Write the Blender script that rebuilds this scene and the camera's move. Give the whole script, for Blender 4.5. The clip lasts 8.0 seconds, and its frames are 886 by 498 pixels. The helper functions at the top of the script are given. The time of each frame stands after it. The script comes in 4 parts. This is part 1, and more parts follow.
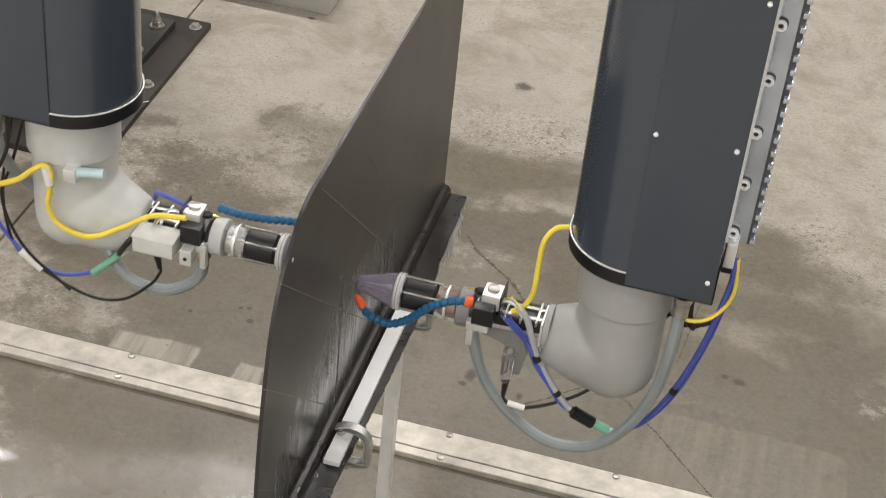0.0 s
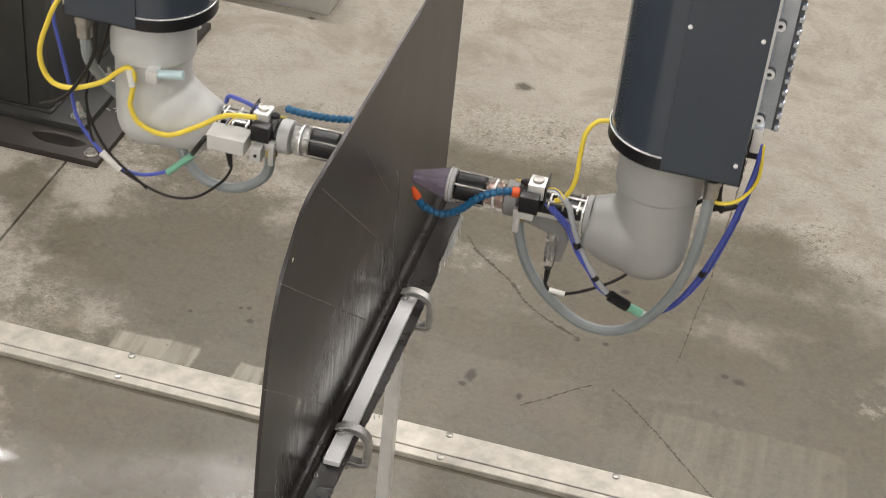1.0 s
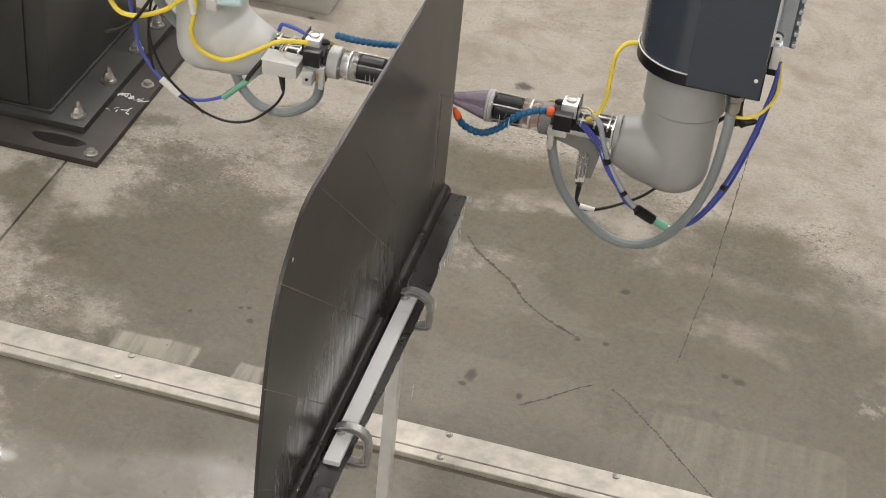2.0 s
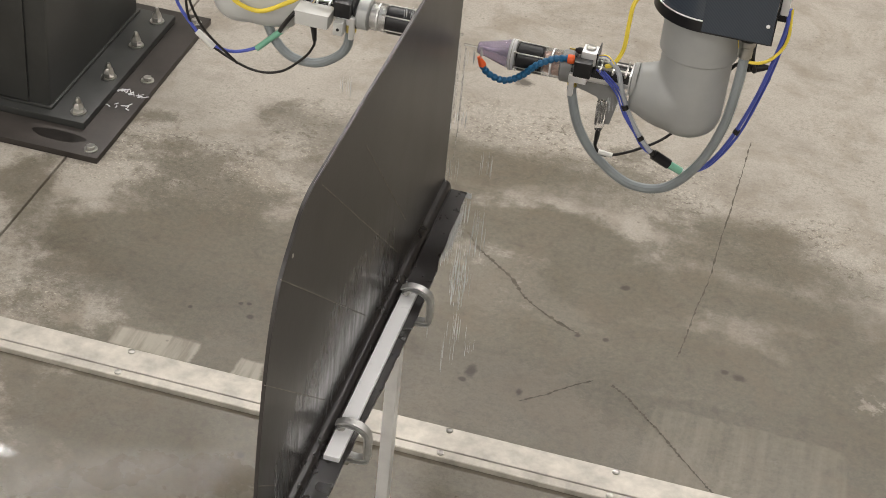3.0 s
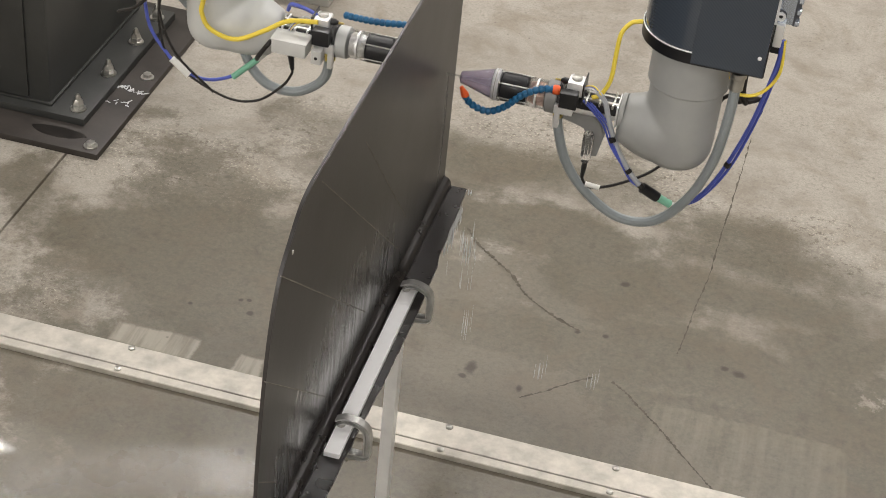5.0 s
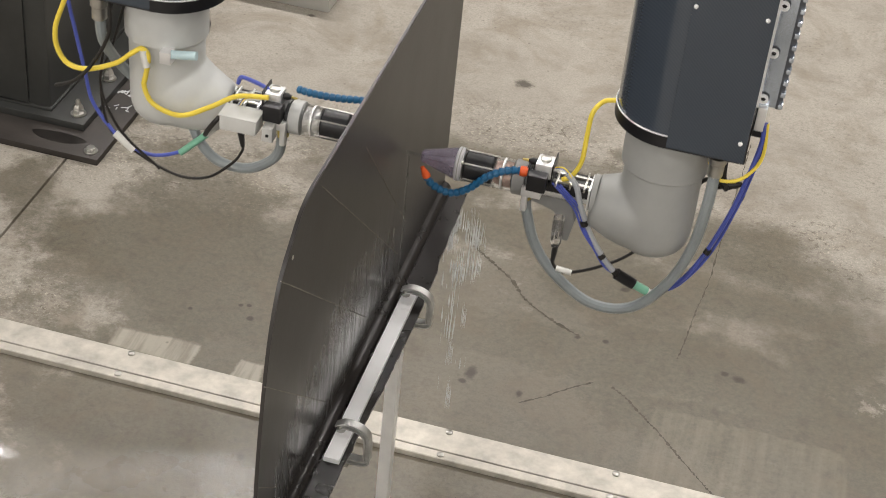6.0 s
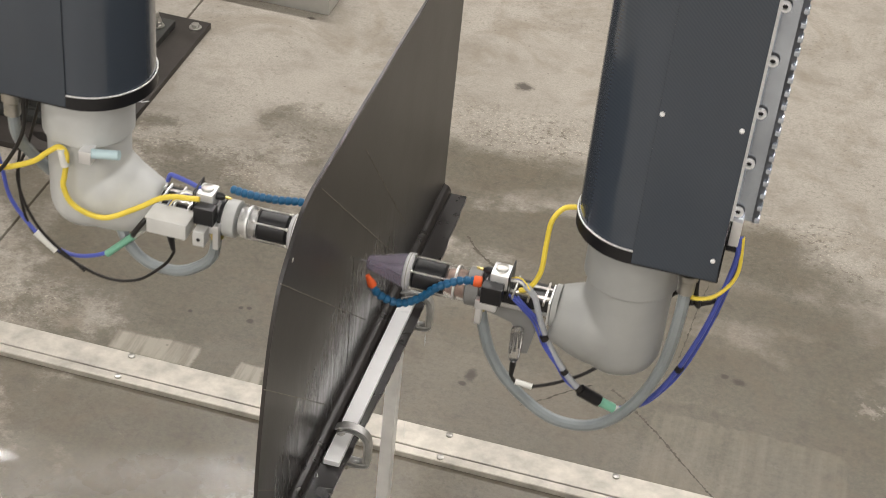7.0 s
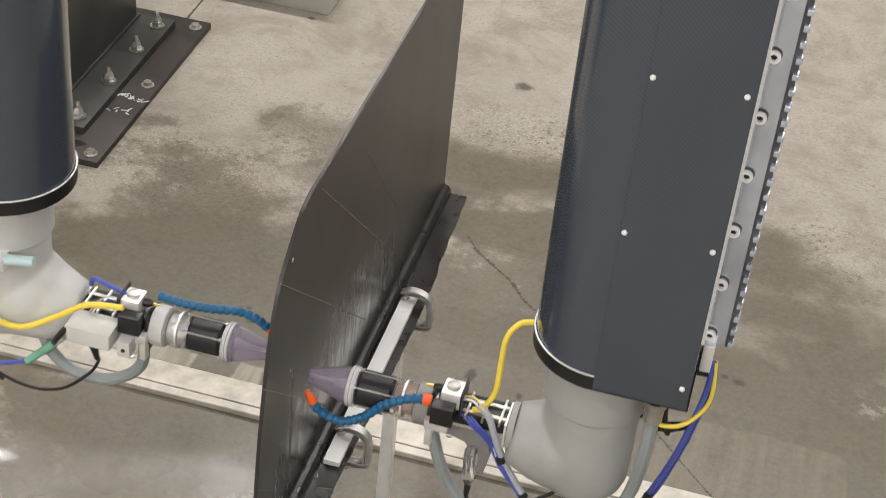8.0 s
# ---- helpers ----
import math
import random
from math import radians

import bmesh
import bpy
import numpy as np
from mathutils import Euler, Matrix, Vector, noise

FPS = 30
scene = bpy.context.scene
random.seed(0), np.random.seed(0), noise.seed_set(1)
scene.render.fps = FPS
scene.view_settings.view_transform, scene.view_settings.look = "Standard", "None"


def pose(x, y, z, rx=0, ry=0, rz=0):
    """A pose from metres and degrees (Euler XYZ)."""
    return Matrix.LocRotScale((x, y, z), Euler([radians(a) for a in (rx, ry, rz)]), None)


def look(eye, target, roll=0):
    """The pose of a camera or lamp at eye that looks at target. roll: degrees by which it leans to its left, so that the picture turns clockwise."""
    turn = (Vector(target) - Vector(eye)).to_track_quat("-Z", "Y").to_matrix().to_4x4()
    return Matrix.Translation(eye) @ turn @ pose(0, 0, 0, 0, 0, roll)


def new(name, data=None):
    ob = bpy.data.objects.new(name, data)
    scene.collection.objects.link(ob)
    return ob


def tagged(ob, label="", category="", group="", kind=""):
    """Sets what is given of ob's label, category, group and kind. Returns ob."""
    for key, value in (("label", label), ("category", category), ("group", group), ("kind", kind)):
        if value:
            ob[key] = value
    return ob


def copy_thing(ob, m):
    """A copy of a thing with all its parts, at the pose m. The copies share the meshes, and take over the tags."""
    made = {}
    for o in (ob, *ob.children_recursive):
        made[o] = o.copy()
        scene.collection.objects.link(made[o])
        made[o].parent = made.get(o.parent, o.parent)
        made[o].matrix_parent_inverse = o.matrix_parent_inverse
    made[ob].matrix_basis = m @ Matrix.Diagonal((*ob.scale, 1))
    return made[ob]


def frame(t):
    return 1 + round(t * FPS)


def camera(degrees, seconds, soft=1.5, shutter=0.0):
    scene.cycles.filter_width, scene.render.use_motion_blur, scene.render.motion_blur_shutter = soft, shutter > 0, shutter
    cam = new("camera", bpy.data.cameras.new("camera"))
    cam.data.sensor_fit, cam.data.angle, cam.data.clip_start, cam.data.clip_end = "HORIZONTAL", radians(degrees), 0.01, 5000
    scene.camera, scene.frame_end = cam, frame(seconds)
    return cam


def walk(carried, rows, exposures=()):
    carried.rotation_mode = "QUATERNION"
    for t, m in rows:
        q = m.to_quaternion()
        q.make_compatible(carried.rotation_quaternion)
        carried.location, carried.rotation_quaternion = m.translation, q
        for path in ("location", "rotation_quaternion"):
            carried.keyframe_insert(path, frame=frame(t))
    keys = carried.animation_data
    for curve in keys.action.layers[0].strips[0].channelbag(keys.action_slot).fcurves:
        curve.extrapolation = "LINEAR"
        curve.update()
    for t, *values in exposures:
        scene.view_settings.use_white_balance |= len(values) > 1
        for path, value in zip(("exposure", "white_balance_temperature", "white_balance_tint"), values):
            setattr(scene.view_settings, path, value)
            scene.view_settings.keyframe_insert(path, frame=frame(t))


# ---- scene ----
SHUT = 0.4
cam = camera(29.23, 8.0, soft=0.75, shutter=SHUT)
EYE = (0.70, -2.49, 2.85)
AZ, TILT = radians(-11.54), radians(36.35)
AIM = (EYE[0] + math.sin(AZ) * math.cos(TILT), EYE[1] + math.cos(AZ) * math.cos(TILT), EYE[2] - math.sin(TILT))
BASE = look(EYE, AIM, 6.08)
# the tripod head sinks a little while the scan turns round
DIPS = [(0.0, 0), (1.0, 0), (1.7, 0), (2.8, 0.105), (3.0, 0.145), (3.5, 0.233), (4.0, 0.291), (4.5, 0.291), (4.7, 0.288), (5.8, 0.125),
        (6.0, 0.088), (6.5, 0.0), (7.0, 0), (8.0, 0)]
walk(cam, [(t, BASE @ pose(0, 0, 0, -a)) for t, a in DIPS], exposures=[(0.0, 0.0), (8.0, 0.0)])

# ---- light ----
world = bpy.data.worlds.new("world")
scene.world = world
world.use_nodes = True
world.node_tree.nodes["Background"].inputs[0].default_value = (0.75, 0.85, 1.0, 1)
world.node_tree.nodes["Background"].inputs[1].default_value = 0.15
CEIL = 4.6
LAMPS = [(x, y) for y in (4.2, 1.3, -2.6, -6.0) for x in (-6.2, -3.8, -1.4, 1.0, 3.4)]
# row at -6 is an added unseen fill that brightens faces turned to the camera
POWER = {4.2: 86, 1.3: 31, -2.6: 21, -6.0: 113}
for lx, ly in LAMPS:
    lamp = bpy.data.lights.new("hall_lamp", "AREA")
    lamp.shape, lamp.size, lamp.size_y, lamp.energy, lamp.color = "RECTANGLE", 1.3, 0.13, POWER[ly], (1.0, 0.957, 0.92)
    lo = new("hall_lamp", lamp)
    lo.matrix_world = pose(lx, ly, CEIL - 0.16)


# ---- materials ----
def mat(name, build):
    m = bpy.data.materials.new(name)
    m.use_nodes = True
    build(m.node_tree, m.node_tree.nodes["Principled BSDF"])
    return m


def node(nt, kind, ins={}, operation="", use_clamp=False, data_type="", blend_type="", vector_type="", interpolation_type="", wave_type="", bands_direction=""):
    n = nt.nodes.new(kind)
    if data_type:
        n.data_type = data_type
    if blend_type:
        n.blend_type = blend_type
    if operation:
        n.operation = operation
    if use_clamp:
        n.use_clamp = True
    if vector_type:
        n.vector_type = vector_type
    if interpolation_type:
        n.interpolation_type = interpolation_type
    if wave_type:
        n.wave_type = wave_type
    if bands_direction:
        n.bands_direction = bands_direction
    for k, v in ins.items():
        if isinstance(v, bpy.types.NodeSocket):
            nt.links.new(v, n.inputs[k])
        else:
            n.inputs[k].default_value = v
    return n


def coords(nt, scale=(1, 1, 1)):
    c = node(nt, "ShaderNodeTexCoord")
    return node(nt, "ShaderNodeMapping", ins={"Vector": c.outputs["Object"], "Scale": scale}).outputs[0]


def fbm(nt, vec, scale, detail=4.0, rough=0.6, dist=0.0):
    return node(nt, "ShaderNodeTexNoise", ins={"Vector": vec, "Scale": scale, "Detail": detail, "Roughness": rough, "Distortion": dist}).outputs["Fac"]


def ramp(nt, fac, *stops):
    r = node(nt, "ShaderNodeValToRGB", ins={"Fac": fac})
    e = r.color_ramp.elements
    while len(e) < len(stops):
        e.new(0.5)
    for el, (p, c) in zip(e, stops):
        el.position = p
        el.color = (*c, 1) if isinstance(c, tuple) else (c, c, c, 1)
    return r.outputs[0]


def mixc(nt, fac, a, b, mode="MIX"):
    n = node(nt, "ShaderNodeMix", data_type="RGBA", blend_type=mode)
    for i, v in ((0, fac), (6, a), (7, b)):
        if isinstance(v, bpy.types.NodeSocket):
            nt.links.new(v, n.inputs[i])
        else:
            n.inputs[i].default_value = (*v, 1) if isinstance(v, tuple) else v
    return n.outputs[2]


def calc(nt, op, a, b=0.0, c=0.0, clamp=False):
    n = node(nt, "ShaderNodeMath", operation=op, use_clamp=clamp)
    for i, v in enumerate((a, b, c)):
        if isinstance(v, bpy.types.NodeSocket):
            nt.links.new(v, n.inputs[i])
        else:
            n.inputs[i].default_value = v
    return n.outputs[0]


def bump(nt, bsdf, height, strength=0.2, dist=0.002):
    b = node(nt, "ShaderNodeBump", ins={"Height": height, "Strength": strength, "Distance": dist})
    nt.links.new(b.outputs[0], bsdf.inputs["Normal"])


def plain(name, colour, rough=0.5, metal=0.0, vary=0.15, scale=14.0, relief=0.08, trans=0.0, ior=1.45, coat=0.0, smear=0.25):
    """A worn one-colour surface: broad blotches, fine grain and uneven gloss."""
    def build(nt, b):
        v = coords(nt)
        broad, fine = fbm(nt, v, scale, 3), fbm(nt, v, scale * 18, 2)
        dark = tuple(c * (1 - vary) for c in colour)
        light = tuple(min(1, c * (1 + vary)) for c in colour)
        col = ramp(nt, broad, (0.3, dark), (0.7, light))
        col = mixc(nt, calc(nt, "MULTIPLY", fine, vary), col, tuple(c * 0.55 for c in colour))
        nt.links.new(col, b.inputs["Base Color"])
        nt.links.new(calc(nt, "MULTIPLY_ADD", broad, smear, rough - smear * 0.5, True), b.inputs["Roughness"])
        b.inputs["Metallic"].default_value = metal
        b.inputs["Transmission Weight"].default_value = trans
        b.inputs["IOR"].default_value = ior
        b.inputs["Coat Weight"].default_value = coat
        if relief:
            bump(nt, b, fine, relief, 0.001)
    return mat(name, build)


def blob(nt, pos, cx, cy, rx, ry, wobble, edge=0.35):
    """A soft-edged stain: 1 inside an ellipse on the floor, with a ragged outline."""
    m = node(nt, "ShaderNodeMapping", vector_type="POINT", ins={"Vector": pos, "Location": (-cx / rx, -cy / ry, 0), "Scale": (1 / rx, 1 / ry, 0)})
    d = node(nt, "ShaderNodeVectorMath", operation="LENGTH", ins={0: m.outputs[0]}).outputs["Value"]
    d = calc(nt, "ADD", d, wobble)
    r = node(nt, "ShaderNodeMapRange", interpolation_type="SMOOTHSTEP", ins={0: d, 1: 1 - edge, 2: 1 + edge, 3: 1.0, 4: 0.0})
    return r.outputs[0]


def slab(nt, pos, cx, cy, hx, hy, wobble, edge=0.006):
    """A straight-edged patch: 1 inside a rectangle on the floor."""
    sp = node(nt, "ShaderNodeSeparateXYZ", ins={0: pos})
    dx = calc(nt, "SUBTRACT", calc(nt, "ABSOLUTE", calc(nt, "SUBTRACT", sp.outputs[0], cx)), hx)
    dy = calc(nt, "SUBTRACT", calc(nt, "ABSOLUTE", calc(nt, "SUBTRACT", sp.outputs[1], cy)), hy)
    d = calc(nt, "MULTIPLY_ADD", wobble, 0.02, calc(nt, "MAXIMUM", dx, dy))
    return node(nt, "ShaderNodeMapRange", interpolation_type="SMOOTHSTEP", ins={0: d, 1: -edge, 2: edge, 3: 1.0, 4: 0.0}).outputs[0]


def union(nt, masks):
    out = masks[0]
    for m in masks[1:]:
        out = calc(nt, "MAXIMUM", out, m)
    return out


def concrete(nt, b):
    pos = node(nt, "ShaderNodeTexCoord").outputs["Object"]
    big, mid, fine, grit = fbm(nt, pos, 1.3, 5, 0.6), fbm(nt, pos, 6, 6, 0.68), fbm(nt, pos, 62, 6, 0.8), fbm(nt, pos, 150, 2, 0.6)
    along = node(nt, "ShaderNodeMapping", ins={"Vector": pos, "Scale": (34, 3.5, 1)}).outputs[0]
    streak = fbm(nt, along, 1.0, 3, 0.6)
    wob = calc(nt, "MULTIPLY_ADD", fbm(nt, pos, 5.0, 10, 0.76), 2.5, calc(nt, "MULTIPLY_ADD", fbm(nt, pos, 1.7, 3, 0.5, 0.8), 2.2, -2.35))
    tight = calc(nt, "MULTIPLY_ADD", fbm(nt, pos, 40, 3, 0.6), 1.6, -0.8)
    base = ramp(nt, big, (0.32, (0.235, 0.21, 0.175)), (0.66, (0.36, 0.331, 0.288)))
    base = mixc(nt, ramp(nt, mid, (0.4, 0.0), (0.72, 0.6)), base, (0.405, 0.377, 0.33))
    base = mixc(nt, ramp(nt, mid, (0.28, 0.6), (0.47, 0.0)), base, (0.20, 0.178, 0.148))
    brown = ramp(nt, fbm(nt, pos, 2.6, 6, 0.7, 0.6), (0.50, 0.0), (0.66, 0.75))
    base = mixc(nt, brown, base, (0.20, 0.168, 0.126))
    # wet also darkens for weaker light near the camera and to the right
    wet = union(nt, [blob(nt, pos, *s[:4], wob, s[4] * 0.75) for s in STAINS_AND_FALLOFF])
    damp_zone = union(nt, [blob(nt, pos, *s[:4], wob, s[4]) for s in DAMP])
    wet = calc(nt, "MAXIMUM", calc(nt, "MULTIPLY", damp_zone, 0.88), wet)
    dryness = calc(nt, "SUBTRACT", 1.0, calc(nt, "MULTIPLY", wet, 0.5))
    # worn away cream skin with open grit, mostly where the floor is dry
    scuff = ramp(nt, fbm(nt, pos, 2.3, 4, 0.6), (0.42, 0.0), (0.6, 1.0))
    pits = calc(nt, "MULTIPLY", ramp(nt, fine, (0.50, 0.0), (0.62, 0.6)), calc(nt, "MULTIPLY", calc(nt, "MULTIPLY_ADD", scuff, 0.75, 0.2), dryness))
    base = mixc(nt, pits, base, (0.145, 0.128, 0.105))
    base = mixc(nt, ramp(nt, grit, (0.35, 0.35), (0.6, 0.0)), base, (0.19, 0.17, 0.14))
    worn = union(nt, [blob(nt, pos, *s[:4], wob, s[4]) for s in GRIT])
    holes = calc(nt, "MULTIPLY", ramp(nt, fbm(nt, pos, 44, 7, 0.78), (0.51, 0.0), (0.60, 0.9)), calc(nt, "MULTIPLY", calc(nt, "MULTIPLY_ADD", worn, 0.92, 0.08), ramp(nt, fbm(nt, pos, 7, 5, 0.7), (0.36, 0.15), (0.56, 1.0))))
    base = mixc(nt, holes, base, (0.105, 0.088, 0.066))
    flecks = calc(nt, "MULTIPLY", ramp(nt, fbm(nt, pos, 120, 2, 0.6), (0.58, 0.0), (0.66, 0.7)), worn)
    base = mixc(nt, flecks, base, (0.50, 0.455, 0.37))
    soaked = mixc(nt, 0.87, base, ramp(nt, fine, (0.35, (0.110, 0.097, 0.064)), (0.62, (0.065, 0.057, 0.038))))
    silt = ramp(nt, fbm(nt, pos, 4.2, 7, 0.72, 1.2), (0.46, 0.0), (0.68, 0.6))
    soaked = mixc(nt, silt, soaked, (0.125, 0.097, 0.064))
    scum = ramp(nt, fbm(nt, pos, 19, 5, 0.75, 0.5), (0.52, 0.0), (0.70, 0.55))
    soaked = mixc(nt, scum, soaked, (0.066, 0.054, 0.040))
    col = mixc(nt, calc(nt, "MULTIPLY", wet, 0.95), base, soaked)
    pale = union(nt, [slab(nt, pos, *s, wob) for s in PATCHES])
    pale = calc(nt, "MULTIPLY", pale, ramp(nt, streak, (0.40, 0.45), (0.56, 1.0)))
    col = mixc(nt, calc(nt, "MULTIPLY", pale, 0.7), col, (0.40, 0.37, 0.31))
    faint = calc(nt, "MULTIPLY", union(nt, [slab(nt, pos, *s, wob) for s in FAINT]), ramp(nt, streak, (0.35, 0.1), (0.65, 0.5)))
    col = mixc(nt, calc(nt, "MULTIPLY", faint, 0.5), col, (0.31, 0.28, 0.215))
    cells = node(nt, "ShaderNodeTexVoronoi", ins={"Vector": pos, "Scale": 17.0, "Randomness": 1.0}).outputs["Distance"]
    col = mixc(nt, calc(nt, "MULTIPLY", ramp(nt, calc(nt, "ADD", cells, calc(nt, "MULTIPLY", fine, 0.12)), (0.10, 1.0), (0.15, 0.0)), 0.55), col, (0.11, 0.092, 0.07))
    spots = union(nt, [blob(nt, pos, *s, tight, 0.5) for s in SPOTS])
    col = mixc(nt, calc(nt, "MULTIPLY", spots, 0.8), col, (0.034, 0.027, 0.019))
    nt.links.new(col, b.inputs["Base Color"])
    dry = calc(nt, "MULTIPLY_ADD", mid, 0.2, 0.62)
    damp = calc(nt, "MULTIPLY_ADD", mid, 0.3, 0.27)
    r = node(nt, "ShaderNodeMix", ins={0: wet, 2: dry, 3: damp})
    pool = union(nt, [blob(nt, pos, *s, wob, 0.3) for s in POOLS])
    film = union(nt, [blob(nt, pos, *s[:4], wob, s[4]) for s in FILM])
    film = calc(nt, "MULTIPLY", film, ramp(nt, fbm(nt, pos, 3.1, 4, 0.6), (0.38, 0.2), (0.6, 1.0)))
    rf = node(nt, "ShaderNodeMix", ins={0: film, 2: r.outputs[0], 3: 0.24})
    r2 = node(nt, "ShaderNodeMix", ins={0: pool, 2: rf.outputs[0], 3: 0.035})
    nt.links.new(r2.outputs[0], b.inputs["Roughness"])
    h = calc(nt, "MULTIPLY_ADD", fine, 0.7, calc(nt, "MULTIPLY", grit, 0.4))
    h = calc(nt, "MULTIPLY", h, calc(nt, "SUBTRACT", 1.0, calc(nt, "MULTIPLY", pool, 0.93)))
    bump(nt, b, h, 0.16, 0.003)


# floor's damp patches and painted light fall-off: centre x, y, half-widths, softness
STAINS_AND_FALLOFF = [(-0.70, 1.0, 0.50, 0.26, 0.45), (-0.42, 0.85, 0.5, 0.2, 0.45), (0.25, 0.97, 0.65, 0.12, 0.55), (0.75, 1.0, 0.7, 0.13, 0.55), (0.80, 1.68, 0.2, 0.13, 0.7),
          (0.12, 1.47, 0.35, 0.17, 0.4), (1.22, 0.80, 0.33, 0.50, 0.12), (0.75, 1.36, 0.42, 0.13, 0.7), (-0.1, -0.45, 2.0, 0.80, 0.25), (0.0, 1.75, 0.45, 0.14, 0.8),
          (-0.35, 1.75, 0.35, 0.10, 0.8), (0.95, 0.82, 0.55, 0.12, 0.5), (0.52, 1.30, 0.34, 0.17, 0.5), (1.05, 1.18, 0.24, 0.2, 0.6), (0.97, 1.36, 0.26, 0.13, 0.8), (-0.65, 1.09, 0.38, 0.13, 0.4), (-0.71, 0.97, 0.31, 0.13, 0.5), (0.84, 1.55, 0.32, 0.14, 0.8), (0.74, 1.1, 0.42, 0.09, 0.6), (1.19, 0.84, 0.09, 0.31, 0.15), (-0.29, 1.51, 0.3, 0.09, 0.7)]
# broad half-dry area: centre x, y, half-widths, softness
DAMP = [(-0.05, 0.35, 1.35, 1.30, 0.2), (0.9, 0.75, 0.7, 0.5, 0.25)]
# shallow standing water
POOLS = [(-0.87, 0.128, 0.075, 0.035)]
# pale dried cement wash: centre x, y, half-widths
PATCHES = [(-0.66, 0.615, 0.115, 0.042), (-0.40, 0.61, 0.03, 0.03)]
# fainter, older wash
FAINT = [(0.86, 0.705, 0.245, 0.135)]
# worn gritty zones: centre x, y, half-widths, softness
GRIT = [(0.91, 1.67, 0.33, 0.24, 0.5), (0.06, 1.91, 0.31, 0.2, 0.5), (-0.89, 1.4, 0.43, 0.21, 0.5), (-1.03, 0.68, 0.18, 0.15, 0.4), (0.48, 1.83, 0.28, 0.16, 0.6), (-0.52, 1.72, 0.21, 0.2, 0.5)]
# thin standing film of water
FILM = [(-0.45, 0.0, 0.42, 0.34, 0.3), (-0.42, 0.22, 0.16, 0.09, 0.3), (0.6, 0.15, 0.6, 0.25, 0.4)]
# dark oil drips
SPOTS = [(0.135, 0.803, 0.0135, 0.0225), (0.122, 0.765, 0.0090, 0.0090), (0.272, 0.766, 0.0083, 0.0120), (0.767, 1.037, 0.0105, 0.0090), (0.807, 1.026, 0.0158, 0.0135),
         (0.368, 1.046, 0.0075, 0.0067), (0.444, 1.055, 0.0083, 0.0075), (0.454, 1.30, 0.0120, 0.0120), (-0.511, 0.85, 0.0067, 0.0067),
         (-0.489, 0.855, 0.0060, 0.0060), (-0.469, 0.806, 0.0090, 0.0090), (-0.63, 0.79, 0.0060, 0.0060), (-0.307, 0.307, 0.0090, 0.0090), (-0.06, 2.265, 0.0263, 0.0225), (-0.845, 2.416, 0.0150, 0.0090)]
CONCRETE = mat("concrete", concrete)


def weave(nt, b):
    pos = coords(nt)
    w1 = node(nt, "ShaderNodeTexWave", wave_type="BANDS", bands_direction="DIAGONAL", ins={"Vector": pos, "Scale": 85.0, "Distortion": 0.15}).outputs["Fac"]
    broad = fbm(nt, pos, 4, 3)
    col = ramp(nt, broad, (0.1, (0.038, 0.050, 0.069)), (0.9, (0.050, 0.064, 0.086)))
    col = mixc(nt, calc(nt, "MULTIPLY", w1, 0.16), col, (0.11, 0.122, 0.138))
    nt.links.new(col, b.inputs["Base Color"])
    nt.links.new(calc(nt, "MULTIPLY_ADD", broad, 0.06, 0.2), b.inputs["Roughness"])
    b.inputs["Coat Weight"].default_value = 0.7
    b.inputs["Coat Roughness"].default_value = 0.12
    bump(nt, b, calc(nt, "ADD", w1, fbm(nt, pos, 300, 2)), 0.02, 0.0005)


CARBON = mat("carbon_weave", weave)


def laminate(nt, b):
    pos = node(nt, "ShaderNodeTexCoord").outputs["Object"]
    runs = node(nt, "ShaderNodeMapping", ins={"Vector": pos, "Scale": (20, 58, 6)}).outputs[0]
    drip = fbm(nt, runs, 1.0, 5, 0.7, 0.15)
    broad, fine = fbm(nt, pos, 3.5, 5, 0.6), fbm(nt, pos, 70, 3, 0.7)
    col = ramp(nt, broad, (0.25, (0.025, 0.0228, 0.0225)), (0.75, (0.040, 0.0362, 0.0345)))
    # bluish reflection painted as pale runs down the lower half
    low = blob_yz(nt, pos, -0.16, 0.06, 0.56, 0.30)
    sheen_runs = calc(nt, "MULTIPLY", ramp(nt, drip, (0.52, 0.0), (0.70, 1.0)), low)
    col = mixc(nt, calc(nt, "MULTIPLY", sheen_runs, 0.2), col, (0.20, 0.205, 0.245))
    col = mixc(nt, calc(nt, "MULTIPLY", fine, 0.35), col, (0.014, 0.012, 0.011))
    nt.links.new(col, b.inputs["Base Color"])
    # the wet lower part is slick between dull runs
    slick = calc(nt, "MULTIPLY", ramp(nt, drip, (0.38, 0.35), (0.6, 1.0)), low)
    rough = calc(nt, "MULTIPLY_ADD", slick, -0.22, calc(nt, "MULTIPLY_ADD", broad, 0.14, 0.29))
    nt.links.new(rough, b.inputs["Roughness"])
    nt.links.new(calc(nt, "MULTIPLY", slick, 0.42), b.inputs["Coat Weight"])
    b.inputs["Coat Roughness"].default_value = 0.16
    bump(nt, b, calc(nt, "MULTIPLY_ADD", calc(nt, "MULTIPLY", drip, low), 2.6, fine), 0.11, 0.0014)
    nt.links.new(b.inputs["Normal"].links[0].from_socket, b.inputs["Coat Normal"])


